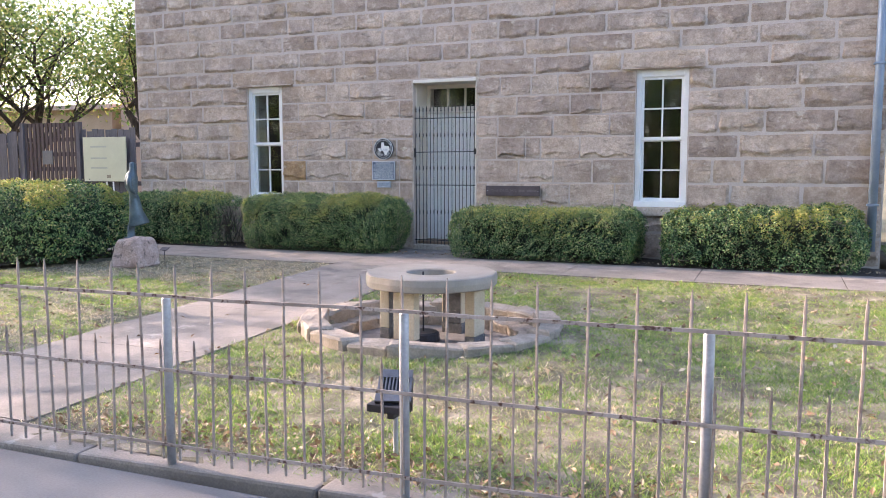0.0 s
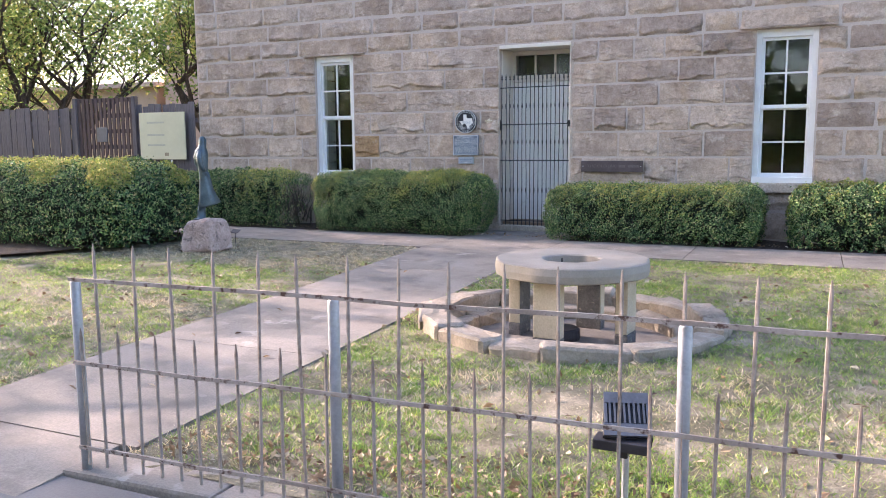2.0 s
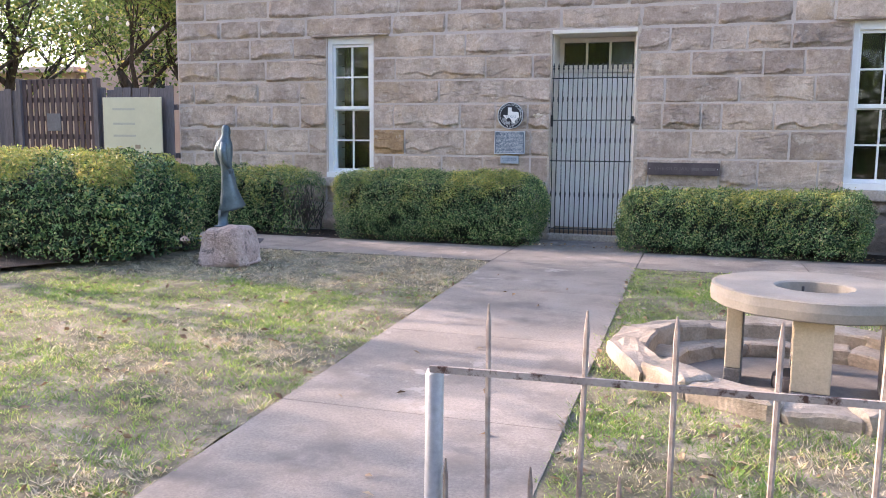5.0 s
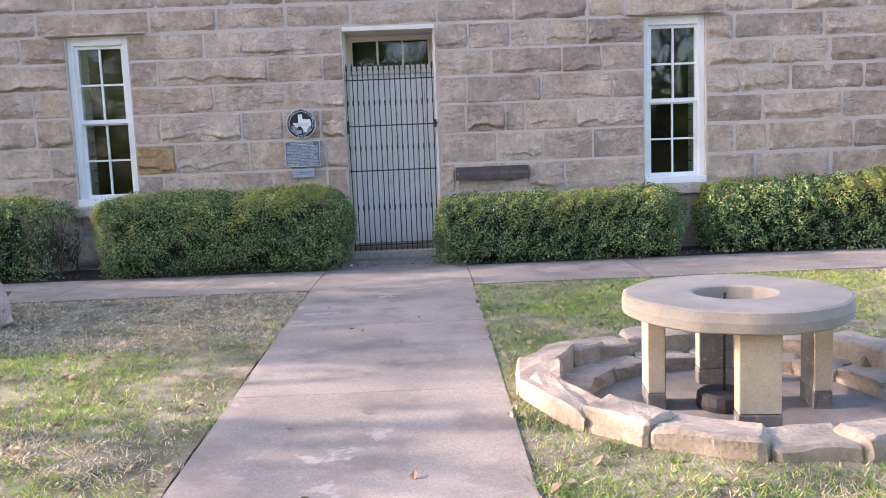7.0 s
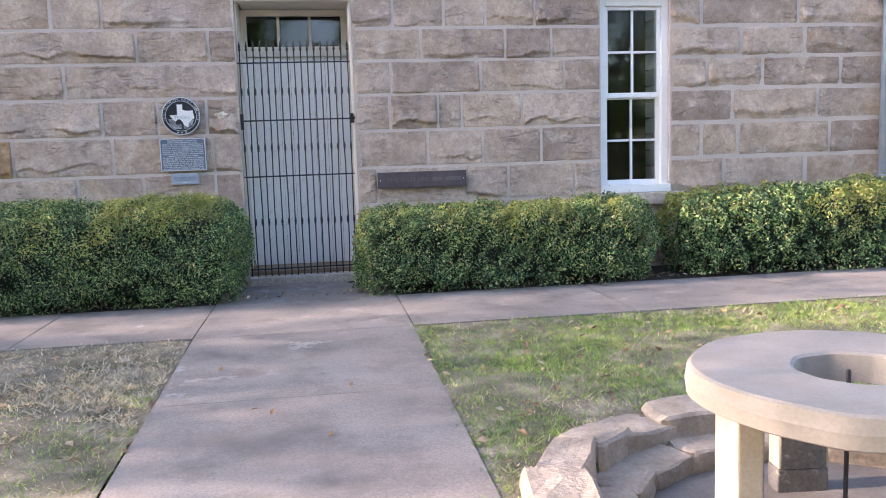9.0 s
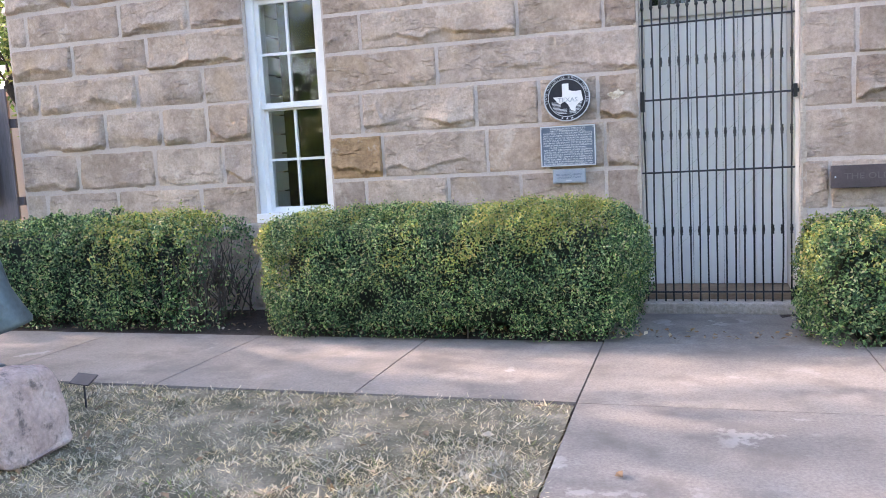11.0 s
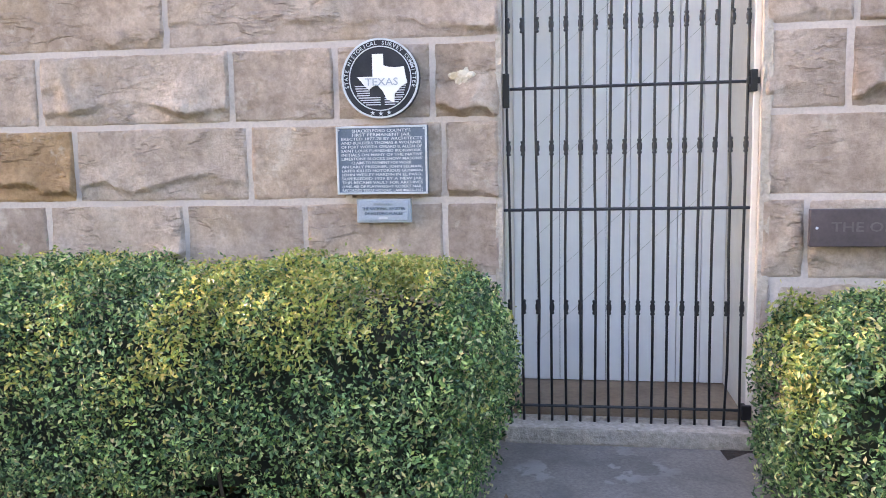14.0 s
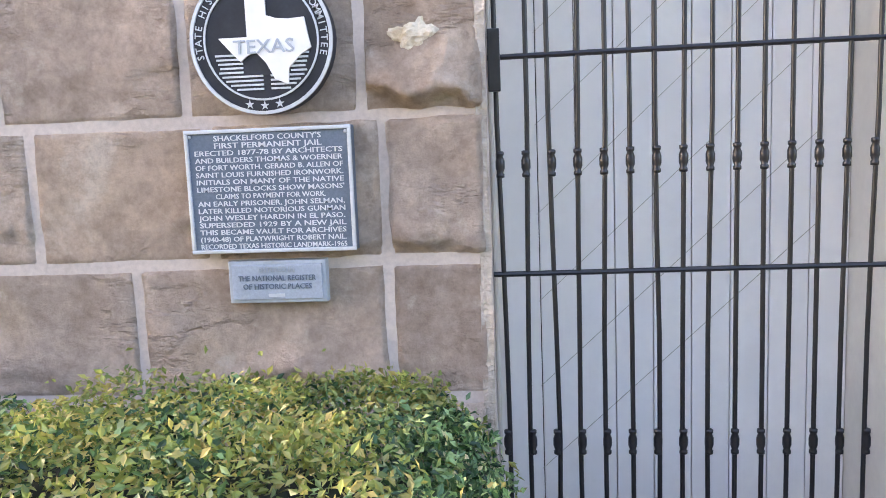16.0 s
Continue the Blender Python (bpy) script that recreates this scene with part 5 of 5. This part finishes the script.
# ---- trees ----
def tree(name, base, height, spread, seed, leaves, size, label, bark=BARK, r0=0.16, stems=1, fork=0.3, leaf_mat=None, level=3, clumps=0):
    r = random.Random(seed)
    rng = np.random.RandomState(seed)
    t = thing(name, label, "tree", at=base)
    bm = bmesh.new()
    tips = []

    def limb(p, d, length, rad, depth):
        pts, rads = [p.copy()], [rad]
        n = 4
        for k in range(n):
            d = (d + Vector((r.uniform(-0.28, 0.28), r.uniform(-0.28, 0.28), r.uniform(-0.06, 0.16)))).normalized()
            p = p + d * (length / n)
            pts.append(p.copy())
            rads.append(rad * (1 - 0.5 * (k + 1) / n))
            if depth > 0 and k >= 1:
                for _ in range(2 if k > 1 else 1):
                    a = r.uniform(0, math.tau)
                    out = Vector((math.cos(a), math.sin(a), r.uniform(0.1, 0.7))).normalized()
                    limb(p, (d * 0.55 + out).normalized(), length * r.uniform(0.5, 0.72), rads[-1] * 0.62, depth - 1)
            elif depth == 0 and k >= 1:
                tips.append(p.copy())
        tips.append(p.copy())
        tube(bm, pts, rads, 7 if rad > 0.05 else 5)

    for s in range(stems):
        a = r.uniform(0, math.tau)
        lean = Vector((math.cos(a) * fork, math.sin(a) * fork, 1)).normalized()
        start = Vector((0.12 * math.cos(a), 0.12 * math.sin(a), -0.1)) if stems > 1 else Vector((0, 0, -0.1))
        limb(start, lean, height * 0.62, r0, level)
    part("trunk", bm, bark, t, "dark branching trunk and limbs", smooth=True)
    tp = np.array([list(q) for q in tips])
    if clumps:
        tp = tp[rng.permutation(len(tp))[:clumps]]
    idx = rng.randint(0, len(tp), leaves)
    pts = tp[idx] + rng.normal(size=(leaves, 3)) * np.array([0.30, 0.30, 0.22]) * spread
    v, f = leaf_cards(pts, np.tile([0, 0, 1.0], (leaves, 1)), size, rng, 0.9, 0.5)
    tagged(part("crown", arrays("crown", v, f, leaf_mat or OAKLEAF), OAKLEAF, t, "loose yellow-green leaf clumps"), kind="stuff")
    return t


for i, (x, y, h, st) in enumerate(((-20.5, 17.5, 6.2, 3), (-24.5, 19.0, 6.5, 2), (-17.0, 20.5, 6.0, 2), (-31.5, 21.0, 6.5, 2))):
    tree("oak_tree", (x, y, -0.02), h, 1.9, 60 + i, 14500, 0.145, "spreading oak with dark limbs and sunlit yellow-green leaves", r0=0.19, stems=st, fork=0.55)
for i, (x, y, h, lv, cl) in enumerate(((-18.5, -1.5, 8.5, 5000, 30), (-20.5, 2.5, 9.0, 5000, 30), (-18.0, 3.5, 8.0, 3200, 18), (-21.5, 14.3, 9.0, 8000, 50), (-23.0, 10.7, 9.0, 2200, 12), (-19.5, -5.0, 9.0, 5000, 30), (-20.0, 13.9, 8.0, 7000, 46))):
    tree("shade_tree", (x, y, -0.1), h, 1.15, 80 + i, lv, 0.15, "tall leafy tree that shades the lawn", r0=0.2, stems=1, fork=0.15, level=2, clumps=cl)
for i, (x, y, h) in enumerate(((-12.5, -13.0, 10.5), (-6.5, -15.0, 11.0), (-0.5, -13.0, 10.0), (6.0, -15.0, 11.0), (-19.0, -14.0, 11.0), (12.5, -14.0, 11.0))):
    tree("street_tree", (x, y, -0.42), h, 2.2, 100 + i, 9000, 0.32, "green tree across the street reflected in windows", r0=0.24, stems=1, fork=0.2)
rngw = np.random.RandomState(77)
n = 15000
pts = np.column_stack([rngw.uniform(-55, 30, n), rngw.uniform(-26, -18, n), np.zeros(n)])
crest = 7.5 + 2.5 * np.sin(pts[:, 0] * 0.5) + 1.5 * np.sin(pts[:, 0] * 1.3 + 1)
pts[:, 2] = rngw.uniform(-0.06, 1, n) * crest
v, f = leaf_cards(pts, np.tile([0, 0.6, 0.5], (n, 1)), 0.75, rngw, 0.8, 0.6)
solid("far_woods", arrays("far_woods", v, f, OAKLEAF), OAKLEAF, "mass of green trees across the street", "trees", "stuff")
for i, (x, y, h) in enumerate(((7.0, 27.0, 8.5), (13.0, 26.0, 8.5))):
    tree("back_tree", (x, y, -0.02), h, 1.6, 120 + i, 6000, 0.15, "bright green tree behind the tan house", r0=0.2, stems=1, fork=0.2)
# ---- house beside the jail ----
house = thing("house", "tan board-sided house with a low shingled roof", "house", at=(8.0, 18.0, 0.0))
bm = bmesh.new()
WX0, WX1, WZ0, WZ1 = 4.35, 5.2, 0.95, 2.75
for k in range(12):
    z0 = 0.16 + k * 0.27
    for a, b in ((2.6, WX0), (WX0, WX1), (WX1, 14.0)):
        if a == WX0 and z0 + 0.27 > WZ0 and z0 < WZ1:
            continue
        bmx = boxed(a - 8.0, b - 8.0, -0.012, 0.012, z0, z0 + 0.264, 0.003)
        part("siding_board", bmx, SIDING, house)
part("wall", boxed(2.6 - 8, WX0 - 8.02, 0.015, 0.2, 0, 3.4), SIDING, house)
part("wall", boxed(WX1 - 7.98, 6.0, 0.015, 0.2, 0, 3.4), SIDING, house)
w = part("window", boxed(WX0 - 8.0, WX1 - 8.0, 0.05, 0.056, WZ0 - 0.03, WZ1 + 0.03), GLASS, house, "dark narrow window")
bm = bmesh.new()
for a, b, c, d in ((WX0, WX0 + 0.06, WZ0, WZ1), (WX1 - 0.06, WX1, WZ0, WZ1), (WX0, WX1, WZ1 - 0.06, WZ1), (WX0, WX1, WZ0, WZ0 + 0.06)):
    box(bm, a - 8, b - 8, -0.02, 0.05, c, d)
part("window_frame", bm, BLACKPAINT, w)
# solid near-black block paints the darkness behind the house window
part("room", boxed(2.62 - 8, 5.98, 0.9, 5.0, 0.0, 3.38), SHADEBLACK, house, "near-black block, painted shade of the room")
part("wall", boxed(2.6 - 8, 2.64 - 8, 0.205, 5.02, 0, 3.39), SIDING, house)
part("wall", boxed(WX0 - 8.018, WX1 - 7.982, 0.06, 0.2, WZ1 + 0.04, 3.4), SIDING, house)
part("wall", boxed(WX0 - 8.018, WX1 - 7.982, 0.06, 0.2, 0, WZ0 - 0.04), SIDING, house)
part("fascia", boxed(2.3 - 8, 6.3, -0.5, -0.46, 3.38, 3.56), SIDING, house)
part("soffit", boxed(2.3 - 8, 6.3, -0.455, 5.0, 3.402, 3.44), SIDING, house)
bm = bmesh.new()
a = [bm.verts.new(c) for c in ((2.2 - 8, -0.55, 3.565), (6.4, -0.55, 3.565), (6.4, 5.0, 5.4), (2.2 - 8 + 2.6, 5.0, 5.4), (2.2 - 8, 5.0, 3.565))]
bm.faces.new((a[0], a[1], a[2], a[3]))
bm.faces.new((a[0], a[3], a[4]))
bmesh.ops.solidify(bm, geom=bm.faces[:], thickness=0.06)
part("roof", bm, ROOFTAN, house, "tan shingled hip roof")

stem = thing("bare_sapling", "pale leaning sapling with bare reddish twigs", "sapling", at=(3.45, 16.3, 0.0))
bm = bmesh.new()
tube(bm, [(-0.1, 0, -0.05), (-0.02, 0, 0.9), (0.2, 0, 1.7), (0.42, 0, 2.45)], [0.035, 0.03, 0.024, 0.014], 8)
tube(bm, [(0.0, 0, 1.0), (0.02, 0, 1.7), (0.12, 0.05, 2.4)], [0.024, 0.018, 0.01], 7)
tube(bm, [(0.13, 0, 1.45), (0.35, 0, 1.6), (0.5, 0, 1.75)], [0.015, 0.012, 0.006], 6)
part("trunk", bm, PALEBARK, stem, smooth=True)
bm = bmesh.new()
r = random.Random(9)
for k in range(26):
    base = Vector((0.42, 0, 2.4)) if k % 2 else Vector((0.12, 0.05, 2.35))
    d = Vector((r.uniform(-0.5, 0.5), r.uniform(-0.4, 0.4), r.uniform(0.3, 1))).normalized() * r.uniform(0.3, 0.7)
    tube(bm, [base, base + d * 0.5 + Vector((r.uniform(-0.05, 0.05), 0, 0)), base + d], [0.008, 0.006, 0.002], 4)
for k in range(40):
    base = Vector((r.uniform(-0.05, 0.2), r.uniform(-0.05, 0.08), r.uniform(1.1, 2.2)))
    d = Vector((r.uniform(-0.5, 0.5), r.uniform(-0.3, 0.3), r.uniform(0.2, 1))).normalized() * r.uniform(0.2, 0.5)
    tube(bm, [base, base + d * 0.5 + Vector((r.uniform(-0.04, 0.04), 0, 0)), base + d], [0.006, 0.004, 0.002], 4)
tagged(part("twig_mass", bm, surface("red_twigs", [(0.3, (0.25, 0.13, 0.09)), (0.7, (0.4, 0.24, 0.17))], 6, 0.9, bump=0.0), stem, "thin bare reddish twigs"), kind="stuff")
rngs = np.random.RandomState(19)
pts = np.column_stack([rngs.normal(0.08, 0.16, 420), rngs.normal(0.02, 0.14, 420), rngs.uniform(1.1, 2.6, 420)])
v, f = leaf_cards(pts, np.tile([0, 0, 1.0], (420, 1)), 0.055, rngs, 0.9, 0.5)
tagged(part("russet_leaves", arrays("russet_leaves", v, f, RUSSET), RUSSET, stem, "small russet and olive leaves"), kind="stuff")
bm = bmesh.new()
gnarl = thing("old_tree", "gnarled pale grey tree trunk beside the walk", "tree", at=(3.08, 14.0, -0.02))
r = random.Random(14)
for k in range(7):
    a = k * math.tau / 7
    o = Vector((0.09 * math.cos(a), 0.09 * math.sin(a), 0))
    tube(bm, [o * 2.1 + Vector((0, 0, -0.1)), o * 1.3 + Vector((0.02, 0, 0.4)), o + Vector((0.06, 0, 1.3)), o * 1.15 + Vector((0.16 + 0.05 * math.cos(a), 0, 2.4)), o * 2.0 + Vector((0.26 + 0.3 * math.cos(a), 0.2 * math.sin(a), 3.6)), o * 3.0 + Vector((0.3 + 0.9 * math.cos(a), 0.8 * math.sin(a), 5.0))], [0.11, 0.088, 0.076, 0.07, 0.05, 0.025], 9)
tube(bm, [(0.15, 0, 0.3), (0.4, 0, 0.9), (0.75, 0, 1.5), (1.0, 0.1, 2.4)], [0.09, 0.07, 0.05, 0.03], 8)
part("trunk", bm, PALEBARK, gnarl, "pale furrowed trunk", smooth=True)
rngt = np.random.RandomState(15)
pts = rngt.normal(size=(3500, 3)) * np.array([1.3, 1.2, 0.7]) + np.array([0.5, 0, 5.4])
v, f = leaf_cards(pts, np.tile([0, 0, 1.0], (3500, 1)), 0.10, rngt, 0.9, 0.5)
tagged(part("crown", arrays("crown", v, f, OAKLEAF), OAKLEAF, gnarl), kind="stuff")
hedge("shrub", 1.75, 2.95, 14.3, 15.4, 0.56, "dark green rounded shrub beside the tan house", 26, 2200, 0.05, 0.15, radius=0.4)
hedge("shrub", 2.9, 4.1, 15.7, 16.8, 0.86, "bright yellow-green rounded shrub by house window", 27, 2000, 0.05, 0.8, radius=0.4)

# ---- stucco building behind the board fence ----
rear = thing("stucco_building", "pinkish tan stucco building behind the trees", "building", at=(-20, 27, 0))
part("wall", boxed(-6.0, 6.5, 0, 6, 0, 6.4), STUCCO, rear)
part("roof_edge", boxed(-6.2, 6.7, -0.2, 6.2, 6.403, 6.6), ROOFTAN, rear)
for x in (-3.0, 2.6):
    # flat near-black panel, window darkness painted in
    wd = part("window", boxed(x - 0.5, x + 0.5, -0.01, 0.03, 3.2, 4.7), SHADEBLACK, rear, "near-black panel, painted shade of a window")
    bm = bmesh.new()
    for q in (-0.5, 0.0, 0.46):
        box(bm, x + q, x + q + 0.04, -0.03, -0.012, 3.2, 4.7)
    for q in (3.2, 3.7, 4.2, 4.66):
        box(bm, x - 0.5, x + 0.5, -0.034, -0.014, q, q + 0.04)
    part("window_frame", bm, ROOFTAN, wd)
low = thing("low_building", "low tan building behind the board fence", "building", at=(-34, 27, 0))
part("wall", boxed(-8.0, 7.5, 0, 5, 0, 3.9), surface("tan_stucco", [(0.3, (0.40, 0.30, 0.21)), (0.7, (0.48, 0.37, 0.27))], 1, 0.9, bump=0.2), low)
part("roof_edge", boxed(-8.2, 7.7, -0.3, 5.2, 3.903, 4.1), ROOFTAN, low)
lights = thing("string_lights", "string of small clear bulbs hung among trees", "string lights", at=(-19, 15.2, 2.9))
pts = [Vector((-5 + k * 0.55, 0.15 * math.sin(k), 0.9 - 0.35 * math.sin((k % 8) / 8 * math.pi))) for k in range(19)]
part("cable", tube(bmesh.new(), pts, [0.006] * 19, 5), BLACKPAINT, lights)
for q in pts:
    part("bulb", lathe(bmesh.new(), [(0.01, -0.1), (0.035, -0.07), (0.03, -0.03), (0.012, 0.0)], q, 8), BULB, lights)

# ---- blocks of the front wall, last ----
rest_v, rest_f = [], []
for i, (c, a, b, z0, z1) in enumerate(SPANS):
    near = 2 <= c <= 7 and -10.2 < (a + b) / 2 < -2.0
    visible = c <= 13
    v, f = stone_face(a + J, b - J, z0 + J, z1 - J, 1000 + i, 0.012 if near else 0.028)
    if visible:
        warm = c == 3 and -8.7 < (a + b) / 2 < -8.4
        kind_of = ORANGESTONE if warm else STONE
        part("stone", finish(arrays("stone", v, f, kind_of), kind_of, True), kind_of, wall, "rusty orange block" if warm else "")
    else:
        k = len(rest_v)
        rest_v += v
        rest_f += [tuple(q + k for q in t) for t in f]
tagged(part("upper_stones", arrays("upper_stones", rest_v, rest_f, STONE), STONE, wall), kind="stuff")
bm = bmesh.new()
for x0, x1, z in ((-9.78, -8.5, 2.985), (-2.38, -1.12, 2.985)):
    box(bm, x0, x1, WALL - 0.055, WALL + 0.02, z, z + 0.03, 0.008)
bmesh.ops.subdivide_edges(bm, edges=bm.edges[:], cuts=4)
for q in bm.verts:
    q.co += 0.012 * noise.noise_vector(q.co * 9)
part("lintel_drip", bm, STONE, wall, "broken lower edge of the lintel stones")
